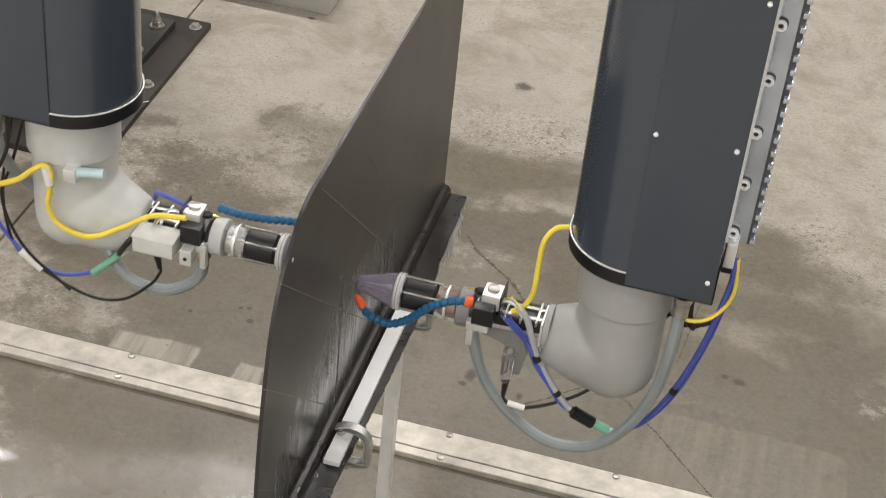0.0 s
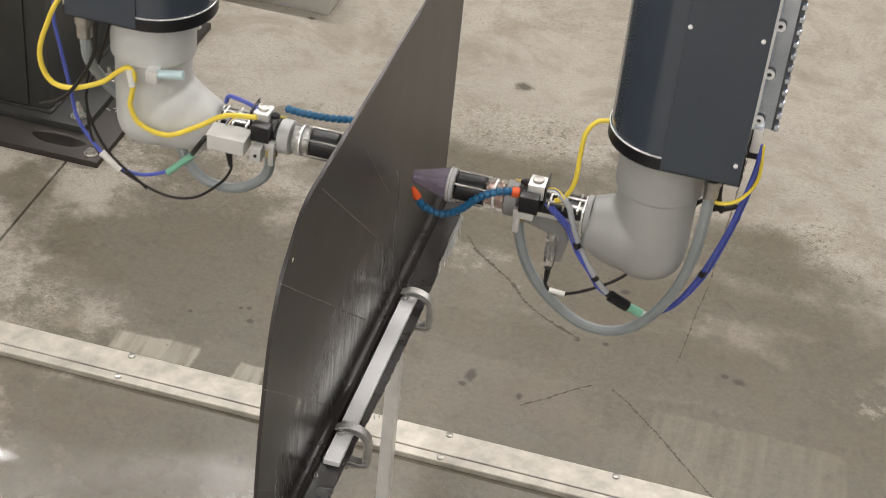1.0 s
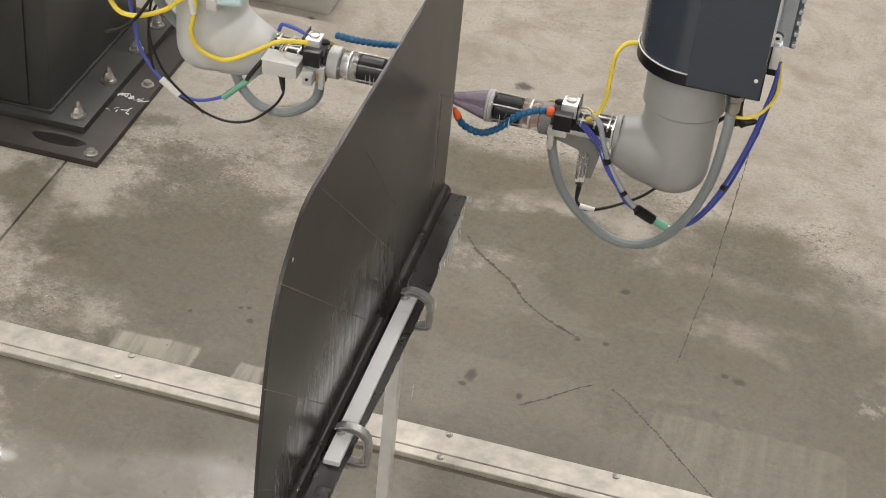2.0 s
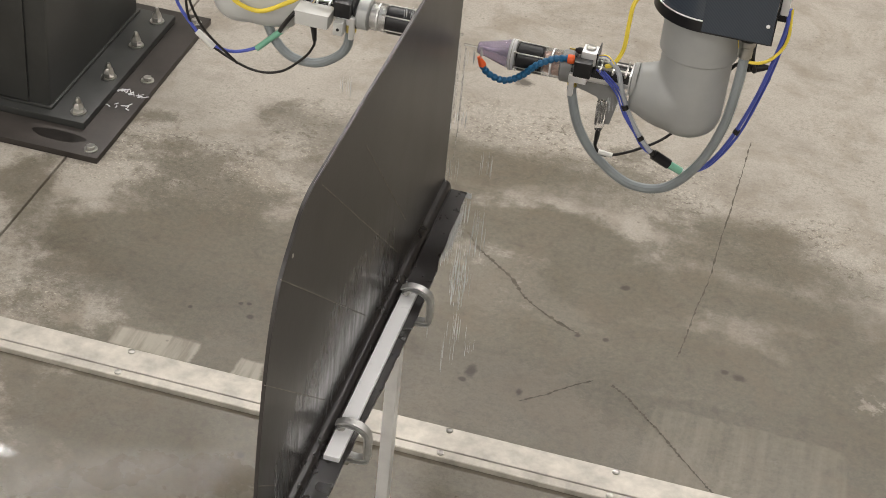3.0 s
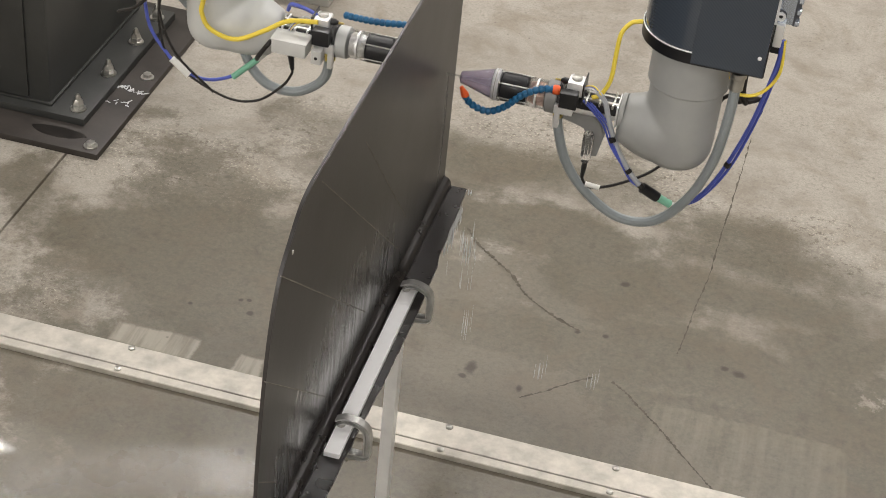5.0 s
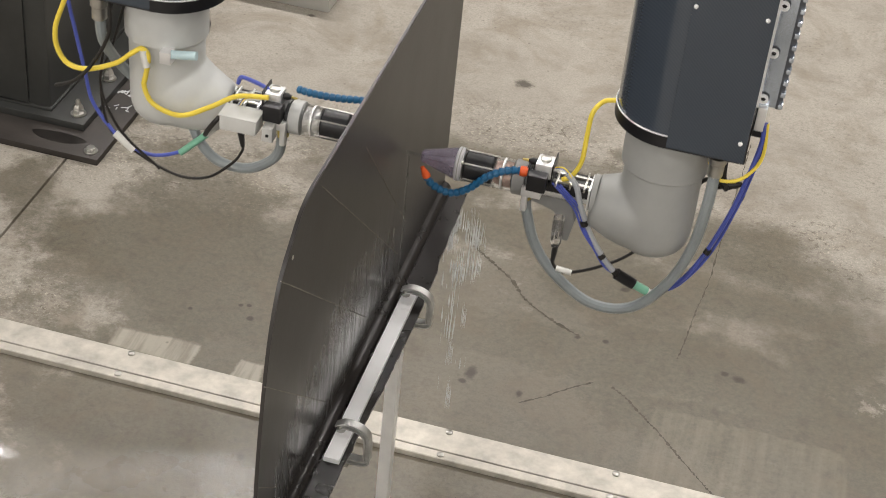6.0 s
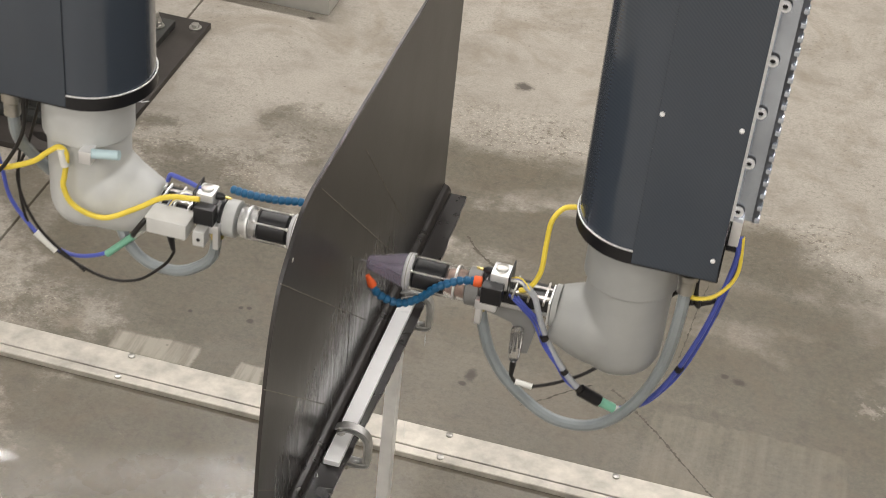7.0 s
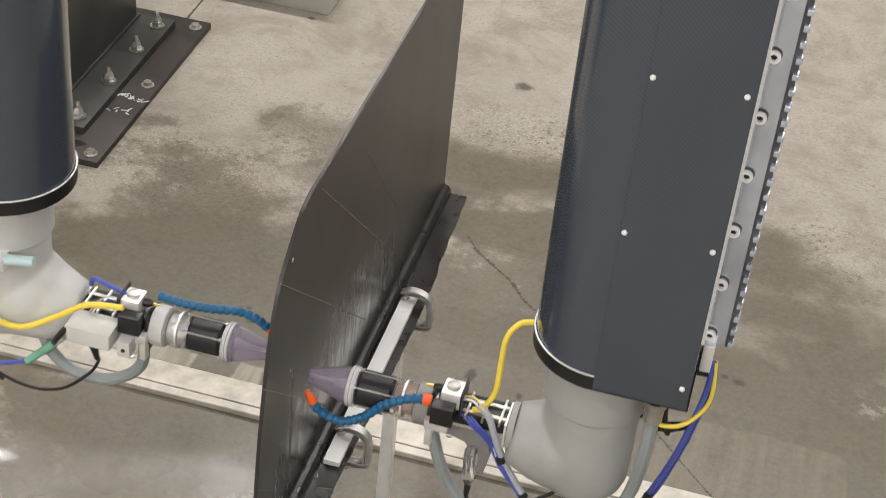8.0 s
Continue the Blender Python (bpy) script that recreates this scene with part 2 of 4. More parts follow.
def blob_yz(nt, pos, cy, cz, ry, rz):
    m = node(nt, "ShaderNodeMapping", ins={"Vector": pos, "Location": (0, -cy / ry, -cz / rz), "Scale": (0, 1 / ry, 1 / rz)})
    d = node(nt, "ShaderNodeVectorMath", operation="LENGTH", ins={0: m.outputs[0]}).outputs["Value"]
    return node(nt, "ShaderNodeMapRange", interpolation_type="SMOOTHSTEP", ins={0: d, 1: 0.3, 2: 1.2, 3: 1.0, 4: 0.0}).outputs[0]


PANEL = mat("composite_laminate", laminate)
PVC = plain("grey_pvc", (0.365, 0.37, 0.36), 0.45, vary=0.12, scale=6)
PALEPVC = plain("pale_grey_pvc", (0.56, 0.57, 0.56), 0.42, vary=0.12, scale=6)
PALEBOX = plain("pale_box_plastic", (0.65, 0.65, 0.63), 0.45, vary=0.08)
DARKGREY = plain("mid_grey_plastic", (0.24, 0.24, 0.235), 0.42, vary=0.1)
FLANGE = plain("wet_resin_flange", (0.015, 0.0125, 0.012), 0.30, vary=0.22, scale=16, relief=0.05, smear=0.3)
ALU = plain("brushed_aluminium", (0.93, 0.93, 0.94), 0.40, metal=0.65, vary=0.1, scale=10)
RAILMAT = plain("worn_rail_aluminium", (0.50, 0.47, 0.415), 0.46, metal=0.3, vary=0.24, scale=20)
STEEL = plain("zinc_steel", (0.55, 0.54, 0.51), 0.35, metal=1.0, vary=0.2, scale=30)
BLACKPAINT = plain("black_painted_steel", (0.038, 0.039, 0.037), 0.36, vary=0.3, scale=5)
PLATE = plain("dark_mill_steel", (0.043, 0.037, 0.033), 0.45, vary=0.45, scale=6, metal=0.2)
BLACKPLASTIC = plain("black_plastic", (0.015, 0.015, 0.017), 0.35, vary=0.2)
WALLMAT = plain("hall_wall_paint", (0.55, 0.53, 0.48), 0.7, vary=0.08, scale=1.5)
CEILMAT = plain("ceiling_paint", (0.36, 0.36, 0.35), 0.8, vary=0.06, scale=1.5)
YELLOW = plain("yellow_cable_jacket", (0.90, 0.70, 0.085), 0.42, vary=0.08)
BLUEWIRE = plain("blue_cable_jacket", (0.085, 0.115, 0.47), 0.38, vary=0.15)
BLACKWIRE = plain("black_cable_jacket", (0.02, 0.018, 0.017), 0.45, vary=0.15)
GREYHOSE = plain("grey_hose", (0.28, 0.31, 0.32), 0.35, vary=0.1)
GREYWIRE = plain("pale_grey_cable", (0.45, 0.47, 0.5), 0.4, vary=0.1)
BLUEHOSE = plain("blue_segmented_hose", (0.015, 0.12, 0.26), 0.38, vary=0.2, scale=40)
ORANGE = plain("orange_plastic", (0.85, 0.13, 0.03), 0.4, vary=0.08)
GREEN = plain("green_plastic", (0.22, 0.50, 0.36), 0.4, vary=0.1)
WHITEPL = plain("white_plastic", (0.78, 0.78, 0.74), 0.4, vary=0.06)
GREYPLASTIC = plain("light_grey_plastic", (0.46, 0.45, 0.42), 0.45, vary=0.08)
CONE = plain("smoky_acrylic", (0.72, 0.67, 0.79), 0.10, vary=0.05, relief=0.0, trans=0.82, ior=1.18, smear=0.05)
ACRYLIC = plain("clear_acrylic", (0.95, 0.95, 0.96), 0.06, vary=0.02, relief=0.0, trans=0.95, ior=1.3, smear=0.05)
WATER = plain("water", (0.95, 0.97, 1.0), 0.03, vary=0.0, relief=0.0, trans=1.0, ior=1.33, smear=0.02)
COPPER = plain("copper_fitting", (0.72, 0.52, 0.45), 0.35, metal=0.7, vary=0.1)
SPRAY = plain("aerated_water", (0.93, 0.95, 0.97), 0.2, vary=0.03, relief=0.0, trans=0.4, ior=1.2, smear=0.05)
CASTIRON = plain("galvanised_clamp_iron", (0.52, 0.52, 0.51), 0.42, metal=0.7, vary=0.25, scale=40, relief=0.2)
FROST = plain("frosted_acrylic", (0.86, 0.86, 0.88), 0.3, vary=0.05, relief=0.0, trans=0.45, ior=1.3, smear=0.1)
CRACKMAT = plain("dark_crevice", (0.095, 0.084, 0.064), 0.8, vary=0.4, scale=40)
PALECYAN = plain("pale_cyan_fitting", (0.52, 0.68, 0.72), 0.35, vary=0.1)
BRASS = plain("brass_fitting", (0.72, 0.58, 0.18), 0.3, metal=1.0, vary=0.1)


def glow(nt, b):
    b.inputs["Emission Color"].default_value = (1.0, 0.96, 0.88, 1)
    b.inputs["Emission Strength"].default_value = 6.0


LAMPGLOW = mat("lit_lamp_tube", glow)

# ---- mesh helpers ----
ORIGIN = {}


def thing(name, at, label, category, group=""):
    ob = new(name)
    ob.empty_display_size = 0.05
    ob.location = at
    ORIGIN[ob] = Vector(at)
    return tagged(ob, label, category, group)


def mesh_of(bm, name, material, angle=35):
    bmesh.ops.recalc_face_normals(bm, faces=bm.faces)
    me = bpy.data.meshes.new(name)
    bm.to_mesh(me)
    bm.free()
    me.materials.append(material)
    for p in me.polygons:
        p.use_smooth = True
    me.set_sharp_from_angle(angle=radians(angle))
    return me


def part(name, bm, material, parent, label=""):
    """One mesh under a thing or under a part, modelled in the place's own metres."""
    o = ORIGIN[parent]
    bmesh.ops.translate(bm, verts=bm.verts, vec=-o)
    ob = new(name, mesh_of(bm, name, material))
    ob.parent = parent
    ORIGIN[ob] = o
    return tagged(ob, label)


def solid(name, bm, material, at, label, category, kind="", group=""):
    """A thing of one mesh with its origin at its base."""
    bmesh.ops.translate(bm, verts=bm.verts, vec=-Vector(at))
    ob = new(name, mesh_of(bm, name, material))
    ob.location = at
    ORIGIN[ob] = Vector(at)
    return tagged(ob, label, category, group, kind)


def box(x0, x1, y0, y1, z0, z1, bevel=0.0, bm=None, turn=None):
    bm = bm or bmesh.new()
    c = Vector(((x0 + x1) / 2, (y0 + y1) / 2, (z0 + z1) / 2))
    m = Matrix.Translation(c) @ (turn or Matrix()) @ Matrix.Diagonal((x1 - x0, y1 - y0, z1 - z0, 1))
    vs = bmesh.ops.create_cube(bm, size=1, matrix=m)["verts"]
    if bevel:
        es = list({e for v in vs for e in v.link_edges})
        bmesh.ops.bevel(bm, geom=es, offset=bevel, segments=2, affect="EDGES", profile=0.6)
    return bm


def frame_of(d):
    d = Vector(d).normalized()
    q = d.to_track_quat("Z", "Y")
    return q @ Vector((1, 0, 0)), q @ Vector((0, 1, 0)), d


def lathe(p, d, profile, seg=28, bm=None, cap=True):
    """A turned body: profile rows (along, radius) about the axis d from p."""
    bm = bm or bmesh.new()
    u, v, w = frame_of(d)
    p = Vector(p)
    rings = []
    for s, r in profile:
        rings.append([bm.verts.new(p + w * s + (u * math.cos(a) + v * math.sin(a)) * r) for a in [2 * math.pi * k / seg for k in range(seg)]])
    for a, b in zip(rings, rings[1:]):
        for k in range(seg):
            bm.faces.new((a[k], a[(k + 1) % seg], b[(k + 1) % seg], b[k]))
    if cap:
        bm.faces.new(rings[0])
        bm.faces.new(rings[-1])
    return bm


def rod(p0, p1, r, seg=16, bm=None, r1=None):
    d = Vector(p1) - Vector(p0)
    return lathe(p0, d, [(0, r), (d.length, r if r1 is None else r1)], seg, bm)


def spline(pts, steps=8):
    """A smooth line through the points."""
    P = [Vector(p) for p in pts]
    P = [P[0] * 2 - P[1]] + P + [P[-1] * 2 - P[-2]]
    out = []
    for i in range(1, len(P) - 2):
        a, b, c, d = P[i - 1:i + 3]
        for k in range(steps):
            t = k / steps
            out.append(0.5 * (2 * b + (c - a) * t + (2 * a - 5 * b + 4 * c - d) * t * t + (3 * b - a - 3 * c + d) * t ** 3))
    return out + [P[-2]]


def sweep(path, radii, seg=12, bm=None):
    """A tube along a path; radii is one number or one for each point."""
    bm = bm or bmesh.new()
    n = len(path)
    rr = radii if isinstance(radii, (list, tuple)) else [radii] * n
    rings, u = [], None
    for i in range(n):
        d = (path[min(i + 1, n - 1)] - path[max(i - 1, 0)]).normalized()
        u = frame_of(d)[0] if u is None else (u - d * u.dot(d)).normalized()
        v = d.cross(u)
        rings.append([bm.verts.new(path[i] + (u * math.cos(a) + v * math.sin(a)) * rr[i]) for a in [2 * math.pi * k / seg for k in range(seg)]])
    for a, b in zip(rings, rings[1:]):
        for k in range(seg):
            bm.faces.new((a[k], a[(k + 1) % seg], b[(k + 1) % seg], b[k]))
    bm.faces.new(rings[0])
    bm.faces.new(rings[-1])
    return bm


def cable(name, pts, r, material, parent, label="", seg=10):
    return part(name, sweep(spline(pts), r, seg), material, parent, label)


def prism(outline, axis, a, b, bm=None, bevel=0.0):
    """An outline of (p, q) pairs drawn out along an axis from a to b."""
    bm = bm or bmesh.new()
    mk = {"x": lambda p, q, s: (s, p, q), "y": lambda p, q, s: (p, s, q), "z": lambda p, q, s: (p, q, s)}[axis]
    lo = [bm.verts.new(mk(p, q, a)) for p, q in outline]
    hi = [bm.verts.new(mk(p, q, b)) for p, q in outline]
    n = len(outline)
    for k in range(n):
        bm.faces.new((lo[k], lo[(k + 1) % n], hi[(k + 1) % n], hi[k]))
    bm.faces.new(lo)
    bm.faces.new(hi)
    if bevel:
        bmesh.ops.bevel(bm, geom=[e for e in bm.edges if e.verts[0] in lo and e.verts[1] in lo or e.verts[0] in hi and e.verts[1] in hi],
                        offset=bevel, segments=2, affect="EDGES")
    return bm


def hexnut(p, d, r, h, bm=None):
    return lathe(p, d, [(0, r * 0.93), (h * 0.1, r), (h * 0.9, r), (h, r * 0.9)], 6, bm)


# ---- the hall ----
gx = -1.228
solid("ground", prism([(-9, -0.2), (-9, 0), (gx - 0.004, 0), (gx - 0.002, -0.012), (gx + 0.002, -0.012), (gx + 0.004, 0), (9, 0), (9, -0.2)], "y", -9, 9), CONCRETE, (0, 0, 0), "stained worn concrete floor with damp patches", "floor", "structure")
for nm, b in (("wall_north", (-9.2, 9.2, 9, 9.2, -0.2, CEIL)), ("wall_south", (-9.2, 9.2, -9.2, -9, -0.2, CEIL)),
              ("wall_east", (9, 9.2, -9, 9, -0.2, CEIL)), ("wall_west", (-9.2, -9, -9, 9, -0.2, CEIL))):
    solid(nm, box(*b), WALLMAT, ((b[0] + b[1]) / 2, (b[2] + b[3]) / 2, 0), "plain painted workshop wall", "wall", "structure")
solid("ceiling", box(-9.2, 9.2, -9.2, 9.2, CEIL, CEIL + 0.2), CEILMAT, (0, 0, CEIL), "plain pale workshop ceiling", "ceiling", "structure")


def ceiling_lamp(x, y):
    o = thing("ceiling_light", (x, y, CEIL), "long fluorescent workshop lamp on the ceiling", "lamp", "lamps on the ceiling")
    part("housing", prism([(y - 0.28, CEIL), (y - 0.22, CEIL - 0.1), (y + 0.22, CEIL - 0.1), (y + 0.28, CEIL)], "x", x - 0.7, x + 0.7), WHITEPL, o)
    for k in (-0.09, 0.09):
        part("lamp_tube", rod((x - 0.65, y + k, CEIL - 0.12), (x + 0.65, y + k, CEIL - 0.12), 0.018, 12), LAMPGLOW, o, "lit fluorescent tube")


for lx, ly in LAMPS:
    ceiling_lamp(lx, ly)

# ---- floor rail ----
rail = thing("floor_rail", (0, 0.51, 0), "long pale aluminium guide rail screwed to the concrete floor", "rail")
part("rail_bed", prism([(0.452, 0.0), (0.451, 0.004), (0.451, 0.0145), (0.453, 0.0165), (0.4755, 0.0165), (0.4765, 0.0155), (0.4765, 0.0), (0.4815, 0.0), (0.4815, 0.0145), (0.483, 0.016), (0.559, 0.016), (0.561, 0.014), (0.561, 0.0)], "x", -3.2, 3.2), RAILMAT, rail)
part("groove_strip", box(-3.2, 3.2, 0.4765, 0.4815, 0.0, 0.006), CRACKMAT, rail, "dark strip in the rail's groove")
for k in range(-6, 7):
    for yy, zt in ((0.5475, 0.016), (0.4635, 0.0165)):
        x = 0.145 + 0.418 * k
        bm = lathe((x, yy, zt), (0, 0, 1), [(0, 0.009), (0.003, 0.009), (0.005, 0.006), (0.0055, 0.0)], 12, cap=False)
        part("screw", bm, STEEL, rail)

# ---- steel column on its foot plates ----
col = thing("steel_column", (-1.7, 1.8, 0), "black painted steel column bolted to dark floor plates", "column")
part("floor_plate", box(-2.35, -1.130, 1.308, 2.215, 0.0, 0.02, 0.002), PLATE, col, "dark mill-scale steel plate")
part("foot_plate", box(-2.2, -1.228, 1.432, 2.145, 0.02, 0.044, 0.003), BLACKPAINT, col)
part("shaft", box(-2.0, -1.352, 1.47, 2.12, 0.044, 1.4, 0.012), BLACKPAINT, col)
part("weld_bead", box(-2.004, -1.344, 1.462, 2.128, 0.044, 0.054, 0.004), BLACKPAINT, col)
part("cover_strip", box(-1.70, -1.42, 1.462, 1.47, 0.06, 1.39, 0.002), BLACKPAINT, col)
for y in (1.483, 1.703, 1.915, 2.085):
    st = part("stud", lathe((-1.268, y, 0.044), (0, 0, 1), [(0, 0.009), (0.036, 0.009), (0.046, 0.0075), (0.051, 0.005)], 14), STEEL, col)
    part("washer", lathe((-1.268, y, 0.044), (0, 0, 1), [(0, 0.024), (0.004, 0.024)], 24), STEEL, st)
    part("nut", hexnut((-1.268, y, 0.048), (0, 0, 1), 0.018, 0.017), STEEL, st)
    part("lock_nut", lathe((-1.268, y, 0.065), (0, 0, 1), [(0, 0.0165), (0.006, 0.0155), (0.013, 0.0105)], 6), STEEL, st)
for y in (1.345, 1.765, 2.165):
    st = part("anchor_bolt", hexnut((-1.166, y, 0.024), (0, 0, 1), 0.014, 0.011), STEEL, col)
    part("washer", lathe((-1.166, y, 0.02), (0, 0, 1), [(0, 0.021), (0.0035, 0.021)], 20), STEEL, st)



def crack(pts, wide, seed):
    """A ragged dark crack, a hair above the concrete."""
    random.seed(seed)
    path = spline([(x, y, 0) for x, y in pts], 14)
    bm = bmesh.new()
    a, b = [], []
    for i, p in enumerate(path):
        d = (path[min(i + 1, len(path) - 1)] - path[max(i - 1, 0)]).normalized()
        n = Vector((-d.y, d.x, 0))
        p = p + n * random.uniform(-0.0016, 0.0016)
        w = wide * random.choice((0.25, 0.5, 0.8, 1.2, 1.7))
        a.append(bm.verts.new(p + n * w + Vector((0, 0, 0.0008))))
        b.append(bm.verts.new(p - n * w + Vector((0, 0, 0.0008))))
    for i in range(len(path) - 1):
        bm.faces.new((a[i], a[i + 1], b[i + 1], b[i]))
    solid("floor_crack", bm, CRACKMAT, (pts[0][0], pts[0][1], 0), "thin dark crack in the concrete floor", "crack", "structure")


crack([(-0.024, 1.391), (0.02, 1.33), (0.072, 1.286), (0.144, 1.225), (0.191, 1.162), (0.239, 1.123), (0.303, 1.083), (0.372, 1.051)], 0.0036, 1)
crack([(0.279, 0.733), (0.332, 0.776), (0.393, 0.836), (0.444, 0.879)], 0.0018, 2)
crack([(0.494, 0.878), (0.54, 0.845), (0.576, 0.806), (0.628, 0.758), (0.672, 0.709), (0.723, 0.653), (0.764, 0.61), (0.799, 0.574)], 0.0026, 3)
crack([(0.70, 2.2), (0.69, 1.902), (0.677, 1.609), (0.672, 1.431), (0.656, 1.275), (0.648, 1.152), (0.638, 1.052)], 0.0018, 4)
PLATE_DARK = plain("darker_mill_steel", (0.022, 0.019, 0.017), 0.34, vary=0.5, scale=20, metal=0.2)
CHALK = plain("white_chalk", (0.62, 0.63, 0.64), 0.8, vary=0.2, scale=60)
# darker oval near the plate's front edge
oval = [(-1.285 + 0.085 * math.cos(a) * (1 + 0.1 * math.sin(3 * a)), 1.378 + 0.026 * math.sin(a)) for a in [2 * math.pi * k / 32 for k in range(32)]]
part("dark_oval", prism(oval, "z", 0.0195, 0.0206), PLATE_DARK, col, "dark oval patch")
random.seed(11)
for y0, x0, x1, n in ((1.672, -1.238, -1.14, 15), (1.594, -1.25, -1.14, 10)):
    bm = bmesh.new()
    for k in range(n):
        xa = x0 + (x1 - x0) * (k + random.random() * 0.8) / n
        lean = random.choice((-0.012, 0.0, 0.012, 0.02))
        ya = y0 + random.uniform(-0.012, 0.008)
        rod((xa, ya, 0.0202), (xa + lean, ya + random.uniform(0.004, 0.026), 0.0204), random.uniform(0.0012, 0.0026), 6, bm)
    part("chalk_mark", bm, CHALK, col, "smudged white chalk strokes")

# ---- grey box on the floor behind ----
solid("grey_box", box(-1.35, -0.795, 2.456, 2.95, 0.0, 0.12, 0.006), GREYPLASTIC, (-1.07, 2.7, 0), "light grey steel box standing on the concrete", "box")


# ---- the panel on its stand ----
def panel():
    o = thing("composite_panel", (0, 0.2, 0.498), "dark upright composite panel with a bottom flange, wet", "panel")
    top, joint = 1.198, 0.498
    line = [(0.875, joint), (0.878, top)]
    # the top edge runs level, then falls in a wide bow to the near end
    for y, z in spline_2d([(-0.20, top), (-0.262, 1.183), (-0.318, 1.145), (-0.362, 1.107), (-0.395, 1.045), (-0.419, 0.965), (-0.443, 0.83), (-0.457, 0.69), (-0.463, 0.56), (-0.464, joint)]):
        line.append((y, z))
    part("web", prism(line, "x", -0.007, 0.0, bevel=0.002), PANEL, o)
    edge = []
    random.seed(4)
    y = 0.872
    while y > -0.47:
        edge.append((0.066 + 0.006 * math.sin(y * 5) + random.uniform(-0.0015, 0.0015) + (0.004 if y < 0.55 else 0), y))
        y -= 0.014
    part("flange", prism([(-0.007, 0.872)] + edge + [(-0.007, -0.47)], "z", joint - 0.007, joint, bevel=0.0015), FLANGE, o, "dark wet resin flange with a ragged edge")
    fil = [(0.0, joint - 0.001), (0.0195, joint - 0.001)] + [(0.004 + 0.0155 * math.cos(a), joint + 0.003 + 0.021 * math.sin(a)) for a in [radians(d) for d in (0, 15, 30, 45, 60, 75, 90)]] + [(0.0, joint + 0.028)]
    part("fillet", prism(fil, "y", -0.46, 0.868), FLANGE, o, "resin fillet between web and flange")
    for (ya, za), (yb, zb) in (((-0.16, 1.168), (0.442, 0.600)), ((-0.368, 1.11), (0.197, 0.606)), ((-0.436, 0.933), (-0.063, 0.586)), ((0.115, 1.082), (0.497, 0.65)), ((-0.453, 0.711), (-0.348, 0.615))):
        part("ply_line", rod((0.0, ya, za), (0.0, yb, zb), 0.0012, 6), PLYLINE, o, "faint pale ply line")
    part("rivet", lathe((0.0, -0.31, 1.119), (1, 0, 0), [(0, 0.0045), (0.0012, 0.004), (0.002, 0.0)], 12, cap=False), STEEL, o)
    return o


PLYLINE = plain("ply_line", (0.21, 0.195, 0.17), 0.6, vary=0.4, scale=25)


def spline_2d(pts):
    return [(p.x, p.y) for p in spline([(a, b, 0) for a, b in pts], 5)]


panel()
BARALU = plain("bright_aluminium", (0.95, 0.95, 0.96), 0.3, metal=0.0, vary=0.03, scale=10)
bar = thing("clamp_bar", (0.04, 0.15, 0.498), "bright aluminium flat bar clamped along the panel flange", "bar")
part("bar_body", box(0.0245, 0.0575, -0.136, 0.436, 0.498, 0.5105, 0.0012), BARALU, bar)


def i_beam(path, deep, wide):
    """A cast I-section bent along a path in a plane of constant y."""
    h, w = deep / 2, wide / 2
    shape = [(h, w), (h * 0.55, w), (h * 0.45, w * 0.4), (-h * 0.45, w * 0.4), (-h * 0.55, w), (-h, w), (-h, -w), (-h * 0.55, -w), (-h * 0.45, -w * 0.4), (h * 0.45, -w * 0.4), (h * 0.55, -w), (h, -w)]
    bm, rings = bmesh.new(), []
    for i, p in enumerate(path):
        d = (path[min(i + 1, len(path) - 1)] - path[max(i - 1, 0)]).normalized()
        n = Vector((-d.z, 0, d.x))
        rings.append([bm.verts.new(p + n * a + Vector((0, b, 0))) for a, b in shape])
    for a, b in zip(rings, rings[1:]):
        for k in range(12):
            bm.faces.new((a[k], a[(k + 1) % 12], b[(k + 1) % 12], b[k]))
    bm.faces.new(rings[0])
    bm.faces.new(rings[-1])
    return bm


def c_clamp(y):
    o = thing("c_clamp", (0.06, y, 0.498), "small grey steel C-clamp gripping bar and flange", "clamp", "clamps on the panel flange")
    zt, zb, xo = 0.530, 0.440, 0.092
    path = spline([(0.026, y, zt - 0.010), (0.044, y, zt), (0.068, y, zt - 0.002), (0.086, y, zt - 0.014), (xo, y, zt - 0.036), (xo, y, zt - 0.07), (0.092, y, zb + 0.006), (0.078, y, zb), (0.05, y, zb)], 6)
    bm = i_beam(path, 0.014, 0.019)
    part("clamp_frame", bm, CASTIRON, o)
    part("anvil", lathe((0.034, y, 0.5105), (0, 0, 1), [(0, 0.009), (0.008, 0.009), (0.013, 0.006)], 16), STEEL, o)
    part("screw", rod((0.05, y, 0.418), (0.05, y, 0.487), 0.0045, 12), STEEL, o)
    part("swivel_pad", lathe((0.05, y, 0.484), (0, 0, 1), [(0, 0.006), (0.003, 0.009), (0.0065, 0.009)], 16), STEEL, o)
    part("handle", rod((0.05 - 0.02, y - 0.012, 0.421), (0.05 + 0.02, y + 0.012, 0.421), 0.0022, 8), STEEL, o)


c_clamp(0.418)
c_clamp(-0.052)

stand = thing("panel_stand", (0.06, 0.1, 0), "plain aluminium stand that carries the panel flange", "stand")
for y in (0.262, -0.38):
    leg = part("leg", box(0.045, 0.073, y - 0.016, y + 0.016, 0.0, 0.491, 0.002), ALU, stand)
part("crossbar", box(0.0, 0.050, -0.40, 0.278, 0.455, 0.491, 0.002), ALU, stand)


